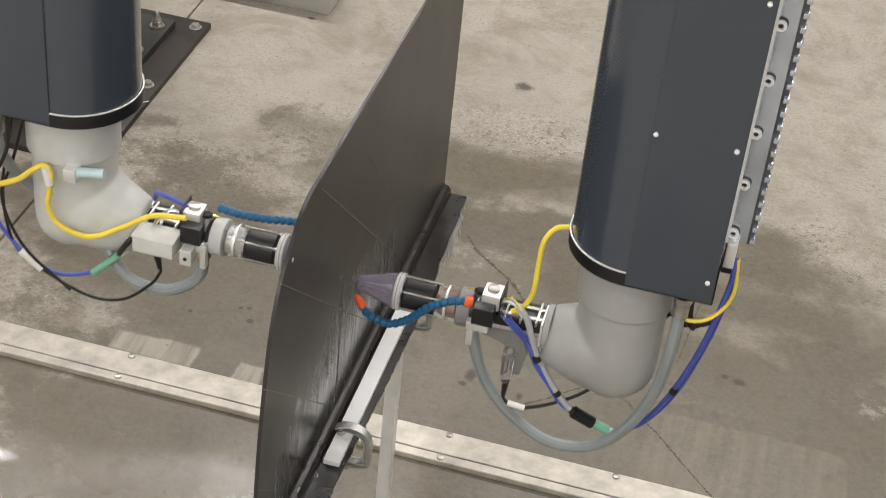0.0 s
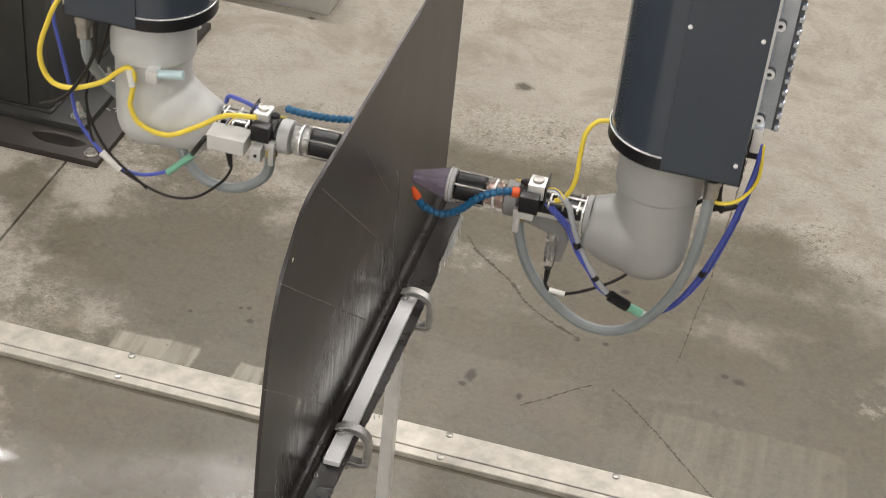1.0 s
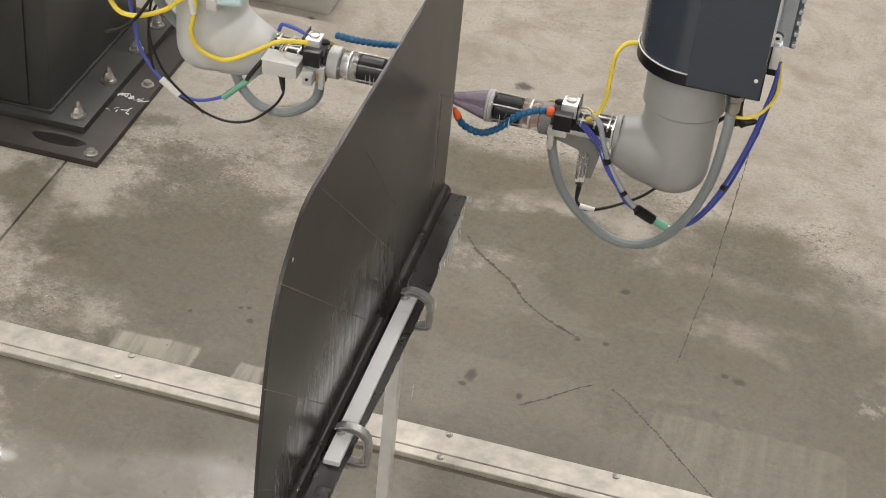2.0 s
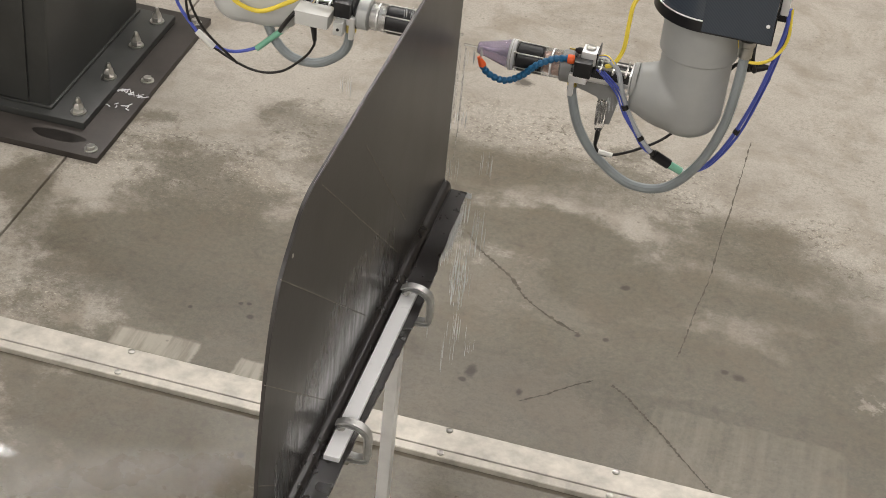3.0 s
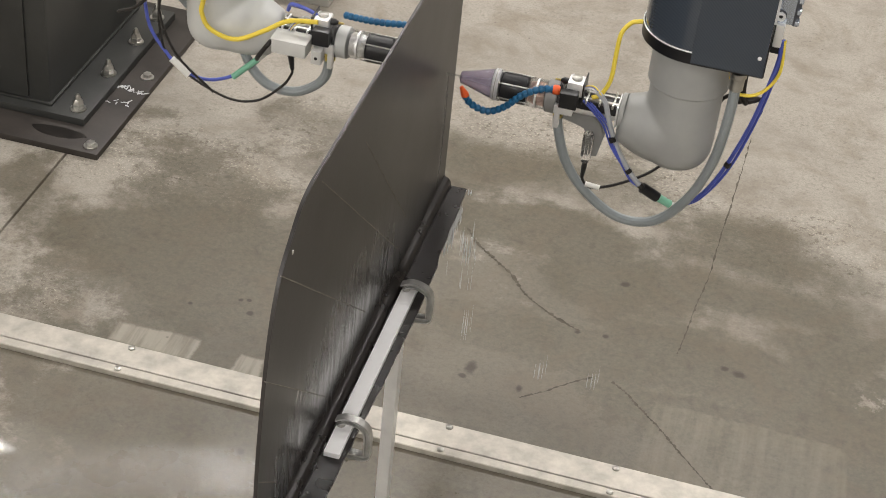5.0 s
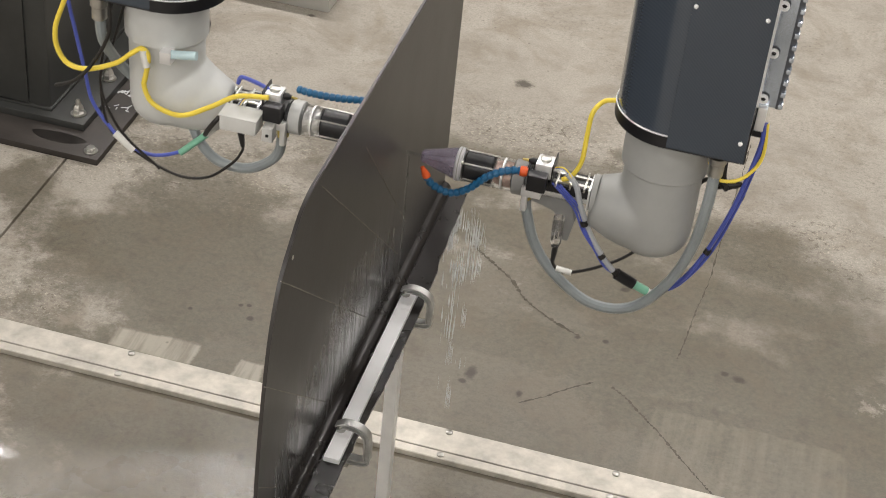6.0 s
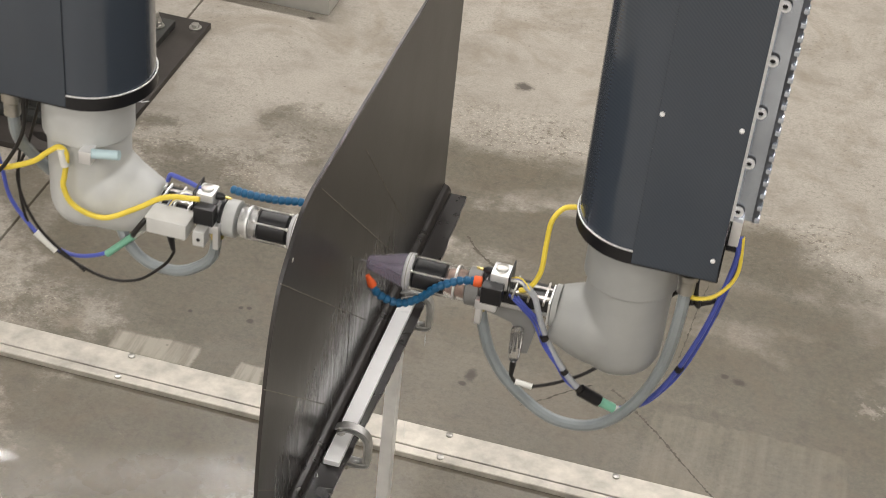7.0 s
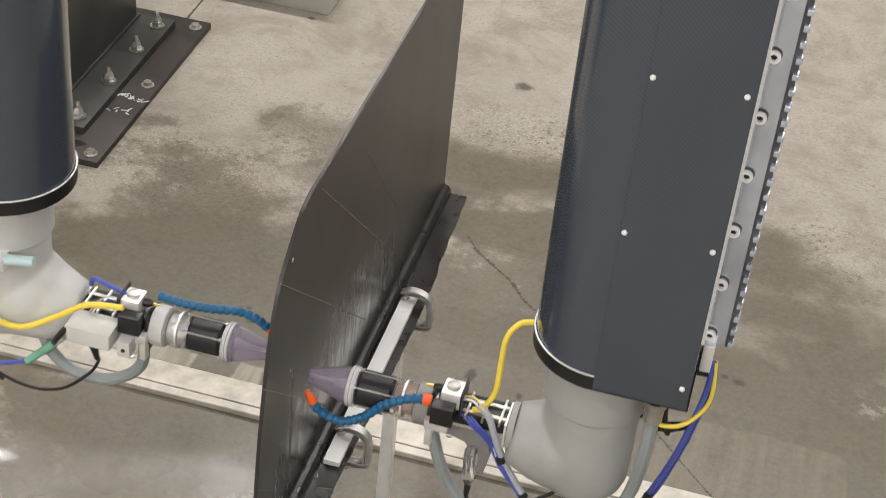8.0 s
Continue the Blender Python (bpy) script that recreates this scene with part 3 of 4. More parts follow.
# ---- the two scanner arms ----
def arc_outline(cx, s, r, xr, n=28):
    """A tube's outline: half round towards the panel, flat-sided behind."""
    pts = [(cx - s * r * math.cos(a), r * math.sin(a)) for a in [math.pi * (k / n - 0.5) for k in range(n + 1)]]
    return pts + [(xr, r), (xr, -r)]


def elbow_body(cx, s, ztop, zc, ay, az):
    """A pipe with a rounded blind end and a tapering branch towards the nozzle, blended into one skin."""
    r = 0.0815
    prof = [(ztop - zc, r), (0.0, r), (-0.025, r * 0.985), (-0.045, r * 0.91), (-0.060, r * 0.76), (-0.069, r * 0.5), (-0.072, r * 0.25)]
    bm = lathe((cx, 0, zc), (0, 0, 1), prof, 40)
    c = Vector((cx - s * 0.036, 0, zc + 0.010))
    ball = [(-0.082 * math.cos(radians(d)), 0.082 * math.sin(radians(d))) for d in range(2, 180, 8)]
    lathe(c, (0, 0, 1), ball, 40, bm)
    p1, p0 = Vector((cx - s * 0.012, 0, zc + 0.004)), Vector((s * 0.408, ay, az - 0.014))
    d = p0 - p1
    n = d.length
    lathe(p1, d, [(-0.02, 0.06), (0.0, 0.081), (n * 0.35, 0.079), (n * 0.6, 0.072), (n * 0.85, 0.060), (n * 0.96, 0.056), (n, 0.050)], 40, bm)
    return bm


def arm(side):
    right = side == "right"
    s = 1 if right else -1
    cx, zb = (0.541, 1.080) if right else (-0.531, 1.140)
    ay, az = (-0.012, 0.868) if right else (0.010, 0.880)
    ea = 0.834 if right else 0.890
    px = 0.539 if right else -0.545
    R = 0.118
    pvc = PVC if right else PALEPVC
    xr = cx + s * 0.152
    o = thing("scanner_arm", (cx, 0, CEIL - 0.03), "black carbon-fibre scanner arm with grey elbow and water nozzle" if right else "black carbon-fibre scanner arm with pale elbow and sensor box", "scanner arm", "scanner arms")
    tube = part("arm_tube", prism(arc_outline(cx, s, R, xr), "z", zb + 0.02, CEIL - 0.03), CARBON, o, "glossy black carbon-fibre tube")
    part("end_band", prism(arc_outline(cx, s, R + 0.003, xr + s * 0.003), "z", zb, zb + 0.026, bevel=0.002), BLACKPLASTIC, tube, "black rubber end band")
    # thin bright strip round the bow of the tube, modelled for the rim's highlight
    tr = [Vector((cx - s * (R + 0.0025) * math.cos(a), (R + 0.0025) * math.sin(a), zb + 0.0285)) for a in [math.pi * (k / 30 - 0.5) for k in range(31)]]
    part("rim_highlight", sweep(tr, 0.0017, 8), ALU, tube, "thin bright strip for the rim's highlight")
    cover = part("side_cover", box(min(cx, xr), max(cx, xr), -R - 0.004, -R + 0.001, zb + 0.004, CEIL - 0.05, 0.001), CARBON, tube, "flat carbon cover plate")
    for k in range(7):
        for xx in (cx + s * 0.006, xr - s * 0.013):
            zz = zb + 0.047 + 0.268 * k
            if zz < zb + 0.06 and xx == cx + s * 0.006:
                continue
            part("cover_screw", lathe((xx, -R - 0.004, zz), (0, -1, 0), [(0, 0.0045), (0.0015, 0.0045), (0.003, 0.0025), (0.003, 0)], 12, cap=False), BARALU, tube)
    # guide rail with its toothed rack along the back of the tube
    lr = part("guide_rail", box(min(xr + s * 0.001, xr + s * 0.043), max(xr + s * 0.001, xr + s * 0.043), -0.072, 0.04, 1.19, CEIL - 0.06, 0.002), GUIDE, o, "grey steel guide rail")
    # the rail edge's highlight is built as a white strip
    part("rail_edge", box(min(xr - s * 0.003, xr + s * 0.005), max(xr - s * 0.003, xr + s * 0.005), -0.083, -0.072, 1.19, CEIL - 0.06, 0.0008), BARALU, lr, "white strip for the rail edge's highlight")
    for k in range(18):
        z = 1.207 + 0.1 * k
        # flat dark disc in place of the recess's shaded wall
        part("recess_shade", lathe((cx + s * 0.162, -0.0715, z + 0.0035), (0, -1, 0), [(0, 0.0112), (0.0012, 0.0112), (0.0012, 0)], 18, cap=False), RACK_SHADE, lr, "dark disc for the shaded bolt recess")
        part("rail_bolt", lathe((cx + s * 0.162, -0.072, z), (0, -1, 0), [(0, 0.0098), (0.006, 0.0098), (0.007, 0.0088), (0.007, 0.0052), (0.0022, 0.005), (0.0022, 0)], 16, cap=False), BARALU, lr)
        # black disc gives the socket its dark depth
        part("socket_shade", lathe((cx + s * 0.162, -0.0745, z), (0, -1, 0), [(0, 0.0048), (0.0006, 0.0048), (0.0006, 0)], 6, cap=False), BLACKPLASTIC, lr)
    # dark strip stands for the shade in the gaps between teeth
    xa, xb = sorted((xr + s * 0.036, xr + s * 0.0465))
    part("rack_gap_shade", box(xa, xb, -0.0735, -0.050, 1.19, CEIL - 0.06), RACK_SHADE, lr, "dark strip for the shade between rack teeth")
    xa, xb = sorted((xr + s * 0.040, xr + s * 0.049))
    for k in range(64):
        z = 1.195 + 0.0255 * k
        part("rack_tooth", box(xa, xb, -0.081, -0.060, z, z + 0.010, 0.0015), GUIDE, lr)
    xa, xb = sorted((xr + s * 0.003, xr + s * 0.022))
    part("rail_stop", box(xa, xb, -0.066, 0.03, 1.115, 1.188, 0.002), BLACKPLASTIC, o, "black end block under the rail")
    part("cable_bracket", box(cx + s * 0.166 - 0.009, cx + s * 0.166 + 0.009, -0.085, -0.05, 1.14, 1.192, 0.002), ALU, lr, "bright metal cable bracket")
    # pipe and elbow
    el = part("elbow_pipe", elbow_body(px, s, zb + 0.01, ea, ay, az), pvc, o, "smooth grey plastic pipe elbow")
    skin = el.modifiers.new("skin", "REMESH")
    skin.mode, skin.voxel_size, skin.use_smooth_shade = "VOXEL", 0.0045, True
    soft = el.modifiers.new("soft", "SMOOTH")
    soft.factor, soft.iterations = 0.5, 14
    part("pipe_sleeve", lathe((px, 0, zb - 0.108), (0, 0, 1), [(0, 0.082), (0.0, 0.087), (0.003, 0.0892), (0.113, 0.0892)], 44), pvc, el)
    part("elbow_cap", lathe((s * 0.412, ay, az), (-s, 0, 0), [(-0.004, 0.042), (0.006, 0.042), (0.008, 0.039)], 32), pvc, el)
    nozzle(o, s, ay, az)
    return o


def nozzle(o, s, ay, az):
    def X(d):
        return s * d

    def bx(name, xa, xb, ya, yb, za, zb, bev, material, parent=None, label=""):
        return part(name, box(min(X(xa), X(xb)), max(X(xa), X(xb)), ay + ya, ay + yb, az + za, az + zb, bev), material, parent or o, label)

    ax = (s, 0, 0)
    body = part("nozzle_body", lathe((X(0.131), ay, az), ax, [(0, 0.031), (0.004, 0.034), (0.058, 0.034), (0.062, 0.031)], 32), BLACKPLASTIC, o, "black nozzle body with bright tie rods")
    for k in range(6):
        a = 2 * math.pi * (k + 0.35) / 6
        c = Vector((X(0.127), ay + 0.0355 * math.cos(a), az + 0.0355 * math.sin(a)))
        rodp = part("tie_rod", rod(c, c + Vector((X(0.075), 0, 0)), 0.0016, 8), STEEL, body)
        part("rod_nut", hexnut(c, ax, 0.0035, 0.004), STEEL, rodp)
    cone = part("cone", lathe((X(0.036), ay, az), ax, [(0, 0.0125), (0.003, 0.0145), (0.02, 0.0185), (0.072, 0.0335), (0.076, 0.0335), (0.076, 0.0315), (0.02, 0.0165), (0.0, 0.011)], 36), CONE, o, "smoky purple acrylic nozzle cone")
    part("jet_tube", lathe((X(0.04), ay, az), ax, [(0, 0.0035), (0.04, 0.005), (0.07, 0.012)], 16), FROST, cone)
    ring = part("front_ring", lathe((X(0.112), ay, az), ax, [(0, 0.0335), (0.002, 0.0365), (0.013, 0.0365), (0.016, 0.034)], 36), FROST, o, "frosted acrylic collar")
    part("seal", lathe((X(0.1185), ay, az), ax, [(0, 0.0368), (0.002, 0.0368)], 36), GREYPLASTIC, ring)
    sl = part("clear_sleeve", lathe((X(0.196), ay, az), ax, [(0, 0.0335), (0.043, 0.0335)], 36), ACRYLIC, o, "clear acrylic sleeve")
    part("core", lathe((X(0.197), ay, az), ax, [(0, 0.018), (0.016, 0.021), (0.036, 0.021)], 24), COPPER if s > 0 else ALU, sl)
    part("band", lathe((X(0.212), ay, az), ax, [(0, 0.0338), (0.004, 0.0338)], 36), ALU, sl)
    part("rear_collar", lathe((X(0.236), ay, az), ax, [(0, 0.034), (0.002, 0.0375), (0.026, 0.0375), (0.028, 0.035)], 36), DARKGREY if s > 0 else PALEPVC, o, "grey plastic collar")
    part("mount_ring", lathe((X(0.264), ay, az), ax, [(0, 0.0385), (0.006, 0.0385)], 36), BLACKPLASTIC, o, "thin black ring")
    part("spindle", lathe((X(0.27), ay, az - 0.004), ax, [(0, 0.026), (0.03, 0.026), (0.03, 0.022), (0.145, 0.022)], 20), ALU, o, "bright metal spindle")
    blk = bx("mount_block", 0.272, 0.405, -0.03, 0.03, 0.0, 0.022, 0.002, BLACKPLASTIC)
    for k in range(3):
        x0 = 0.328 + 0.030 * k
        bx("strut", x0, x0 + 0.004, -0.036, 0.03, 0.019, 0.028, 0.001, ALU if s < 0 else STEEL, blk)
    for k in range(2):
        bx("tie_bar", 0.322, 0.40, -0.024 + 0.03 * k, -0.016 + 0.03 * k, 0.022, 0.027, 0.001, STEEL, blk)
    bx("end_plate", 0.399, 0.403, -0.034, 0.03, -0.026, 0.026, 0.001, ALU, None, "thin bright end plate")
    tb = bx("valve_block", 0.282, 0.318, -0.03, 0.012, 0.028, 0.062, 0.004, ALU, None, "machined aluminium valve block")
    part("valve_cap", lathe((X(0.3), ay - 0.009, az + 0.062), (0, 0, 1), [(0, 0.012), (0.005, 0.012), (0.007, 0.009)], 18), STEEL, tb)
    bx("clip_plate", 0.318, 0.321, -0.036, 0.02, 0.015, 0.068, 0.0006, BLACKPLASTIC, tb)
    part("needle_valve", lathe((X(0.284), ay - 0.006, az + 0.05), (-s, 0, 0), [(0, 0.008), (0.012, 0.008), (0.02, 0.004)], 16), BLACKPLASTIC, o)
    part("needle_tip", lathe((X(0.265), ay - 0.006, az + 0.05), (-s, 0, 0), [(0, 0.003), (0.014, 0.002)], 10), BRASS, o, "thin brass needle tip")
    bx("manifold", 0.272, 0.312, -0.056, -0.03, 0.008, 0.046, 0.002, BLACKPLASTIC, None, "black plastic manifold")
    bx("clamp_head", 0.262, 0.304, -0.05, -0.028, -0.012, 0.008, 0.002, ALU, None, "bright T-shaped clamp")
    bx("clamp_stem", 0.264, 0.276, -0.046, -0.03, -0.052, -0.012, 0.002, ALU)
    random.seed(5 if s > 0 else 6)
    for k in range(5):
        q = random.uniform(-0.008, 0.008)
        m = (WHITEPL, GREYWIRE, BLUEWIRE, YELLOW, WHITEPL)[k]
        cable("signal_wire", [(X(0.316), ay - 0.02 + q, az + 0.045 + q * 0.5), (X(0.338 + q * 0.3), ay - 0.028 + q, az + 0.052 + q), (X(0.36), ay - 0.034, az + 0.042 + q), (X(0.374 + q * 0.4), ay - 0.034, az + 0.018), (X(0.385 if s > 0 else 0.39), ay - 0.03, az - 0.012)], 0.0017, m, o, seg=6)
    if s < 0:
        sb = bx("sensor_box", 0.398, 0.316, -0.085, -0.035, -0.016, 0.018, 0.003, PALEBOX, None, "pale grey plastic sensor box")
        bx("sensor_lid", 0.40, 0.314, -0.087, -0.033, 0.018, 0.021, 0.001, PALEBOX, sb)
        bx("small_block", 0.306, 0.282, -0.075, -0.045, -0.03, 0.004, 0.002, PALEBOX)
        part("indicator", lathe((X(0.294), ay - 0.075, az - 0.014), (0, -1, 0), [(0, 0.004), (0.0012, 0.004)], 10), BLACKPLASTIC, o)
    # water that runs off below the jet
    random.seed(8 if s > 0 else 9)
    for k in range(5):
        yy = ay + random.uniform(-0.025, 0.03)
        xx = 0.004 + random.uniform(0, 0.006) if s > 0 else 0.0115 + random.uniform(0, 0.004)
        z0, z1 = az - random.uniform(0.0, 0.05), 0.535 + random.uniform(0, 0.12)
        pts = [(X(xx), yy + random.uniform(-0.004, 0.004), z0 + (z1 - z0) * j / 6) for j in range(7)]
        path = spline(pts, 4)
        part("water_rivulet", sweep(path, [0.0003 + 0.0007 * abs(math.sin(j * 0.7 + k)) for j in range(len(path))], 6), WATER, o)
    # water jet towards the panel
    part("water_jet", lathe((X(0.002 if s > 0 else 0.009), ay, az), ax, [(0, 0.0032), (0.012, 0.0024), (0.036, 0.0028)], 12), WATER, o, "thin clear water jet")


def segmented(name, pts, parent, r=0.0085):
    """A jointed coolant hose: beads strung along a bend."""
    path = spline(pts, 14)
    dist = [0.0]
    for a, b in zip(path, path[1:]):
        dist.append(dist[-1] + (b - a).length)
    step = 0.0125
    n = max(3, int(dist[-1] / step))
    hose = part(name, sweep(path, r * 0.72, 10), BLUEHOSE, parent, "blue jointed plastic coolant hose")
    for k in range(n):
        t = (k + 0.5) / n * dist[-1]
        i = max(j for j in range(len(dist)) if dist[j] <= t)
        i = min(i, len(path) - 2)
        f = (t - dist[i]) / max(1e-9, dist[i + 1] - dist[i])
        p = path[i].lerp(path[i + 1], f)
        d = path[i + 1] - path[i]
        part("hose_bead", lathe(p - d.normalized() * 0.0055, d, [(0, r * 0.78), (0.002, r), (0.006, r), (0.011, r * 0.8)], 14), BLUEHOSE, hose)
    return path


def right_dressing(o):
    path = segmented("coolant_hose", [(0.056, -0.055, 0.85), (0.075, -0.055, 0.829), (0.114, -0.055, 0.82), (0.152, -0.055, 0.842), (0.186, -0.055, 0.879), (0.225, -0.05, 0.902), (0.258, -0.04, 0.904)], o)
    part("orange_nozzle", lathe((0.06, -0.055, 0.846), (-0.5, 0.0, 0.9), [(0, 0.0085), (0.006, 0.009), (0.024, 0.0045), (0.026, 0.0045)], 16), ORANGE, o, "orange plastic hose nozzle")
    part("orange_fitting", lathe((0.252, -0.042, 0.904), (1, 0.1, 0), [(0, 0.0095), (0.003, 0.011), (0.012, 0.011), (0.016, 0.009)], 16), ORANGE, o, "orange plastic hose fitting")
    cable("grey_hose", [(0.644, -0.1, 1.06), (0.643, -0.09, 0.955), (0.63, -0.06, 0.819), (0.590, -0.03, 0.688), (0.523, 0.0, 0.588), (0.437, 0.0, 0.577), (0.352, 0.0, 0.630), (0.298, 0.0, 0.700), (0.269, 0.0, 0.788), (0.268, -0.01, 0.835)], 0.0115, GREYHOSE, o, "thick grey water hose")
    part("hose_gland", lathe((0.644, -0.1, 1.03), (0, 0, 1), [(0, 0.011), (0.004, 0.016), (0.03, 0.016), (0.034, 0.019), (0.046, 0.019)], 20), STEEL, o, "metal hose gland")
    part("brass_gland", lathe((0.268, -0.01, 0.82), (0, 0, 1), [(0, 0.013), (0.02, 0.013)], 6), BRASS, o)
    cable("blue_cable", [(0.716, -0.07, 1.15), (0.719, -0.07, 1.11), (0.711, -0.07, 1.043), (0.69, -0.05, 0.917), (0.652, -0.02, 0.771), (0.61, 0.0, 0.676), (0.564, 0.0, 0.644)], 0.0048, BLUEWIRE, o, "blue cable")
    cable("blue_cable", [(0.72, -0.065, 1.15), (0.724, -0.065, 1.11), (0.718, -0.06, 1.043), (0.700, -0.04, 0.925), (0.667, -0.01, 0.78), (0.618, 0.01, 0.672), (0.57, 0.008, 0.636)], 0.0034, BLUEWIRE, o, "thin blue cable")
    cable("pale_cable", [(0.35, -0.04, 0.92), (0.372, -0.045, 0.90), (0.389, -0.04, 0.845), (0.42, -0.03, 0.771), (0.467, -0.03, 0.707), (0.51, -0.03, 0.677)], 0.0062, GREYWIRE, o, "pale grey cable")
    for k in range(3):
        q = 0.008 * (k - 1)
        cable("thin_blue_cable", [(0.33 + q, -0.04, 0.89), (0.352 + q, -0.05, 0.878), (0.384 + q, -0.04, 0.837), (0.407 + q * 0.6, -0.035, 0.781), (0.449 + q * 0.4, -0.03, 0.716 - q), (0.495, -0.03, 0.684)], 0.0024, BLUEWIRE, o)
    plug = part("cable_plug", rod((0.485, -0.03, 0.692), (0.523, -0.02, 0.668), 0.0125, 16), BLACKPLASTIC, o, "black cable plug")
    part("green_sleeve", rod((0.523, -0.02, 0.668), (0.553, -0.01, 0.650), 0.0095, 16), GREEN, plug, "green plug sleeve")
    part("plug_tip", rod((0.553, -0.01, 0.650), (0.568, -0.005, 0.642), 0.0075, 14), WHITEPL, plug)
    cable("yellow_cable", [(0.428, 0.0, 1.092), (0.412, 0.0, 1.090), (0.394, -0.005, 1.084), (0.379, -0.02, 1.062), (0.376, -0.025, 1.012), (0.374, -0.03, 0.951), (0.358, -0.03, 0.91), (0.34, -0.03, 0.897)], 0.005, YELLOW, o, "yellow cable")
    cable("yellow_cable", [(0.722, -0.065, 1.15), (0.727, -0.07, 1.079), (0.708, -0.08, 1.037), (0.678, -0.09, 1.019), (0.642, -0.085, 1.019), (0.625, -0.06, 1.05), (0.62, -0.05, 1.085)], 0.0037, YELLOW, o, "yellow cable")
    cable("black_cable", [(0.347, -0.025, 0.71), (0.342, -0.01, 0.675), (0.355, 0.0, 0.646), (0.383, 0.0, 0.645), (0.447, 0.0, 0.68), (0.513, 0.02, 0.727), (0.60, 0.06, 0.84)], 0.0035, BLACKWIRE, o, "thin black cable")
    cable("black_cable", [(0.66, -0.06, 1.08), (0.662, -0.07, 1.02), (0.672, -0.07, 0.985), (0.655, -0.05, 0.99), (0.63, 0.0, 0.955), (0.61, 0.02, 0.92)], 0.0045, BLACKWIRE, o, "black cable")
    cable("black_cable", [(0.655, -0.06, 1.08), (0.657, -0.07, 1.01), (0.668, -0.06, 0.98), (0.700, -0.05, 0.988), (0.708, -0.045, 0.965), (0.70, -0.04, 0.93)], 0.0032, BLACKWIRE, o, "black cable")
    part("cable_knot", lathe((0.645, -0.055, 0.978), (1, 0.1, 0.25), [(0, 0.004), (0.01, 0.0085), (0.045, 0.0085), (0.058, 0.004)], 12), BLACKWIRE, o, "taped cable joint")
    part("cable_strain_relief", lathe((0.347, -0.028, 0.73), (-0.06, 0.25, -1), [(0, 0.0055), (0.02, 0.0065), (0.055, 0.0045)], 14), BLACKPLASTIC, o)
    part("white_plug", rod((0.352, 0.0, 0.648), (0.387, 0.0, 0.645), 0.006, 12), WHITEPL, o)
    lb = part("transducer_holder", lathe((0.346, -0.03, 0.728), (0.0, 0, 1), [(0, 0.009), (0.012, 0.012), (0.06, 0.013), (0.075, 0.012)], 10), ACRYLIC, o, "clear acrylic transducer holder")
    bracket = [(0.258, 0.850), (0.310, 0.850), (0.346, 0.843), (0.370, 0.826), (0.379, 0.795), (0.368, 0.735), (0.345, 0.732), (0.343, 0.785), (0.332, 0.806), (0.300, 0.816), (0.258, 0.819)]
    part("grey_arm", prism(bracket, "y", -0.014, 0.018, bevel=0.003), DARKGREY, o, "grey plastic mounting bracket")
    for a, b in (((0.398, -0.04, 0.812), (0.403, -0.04, 0.802)), ((0.444, -0.03, 0.732), (0.451, -0.03, 0.724)), ((0.478, -0.03, 0.698), (0.487, -0.03, 0.690)), ((0.664, -0.03, 0.805), (0.660, -0.03, 0.795))):
        part("cable_tie", rod(a, b, 0.0078, 10), BLACKWIRE, o, "black cable tie")


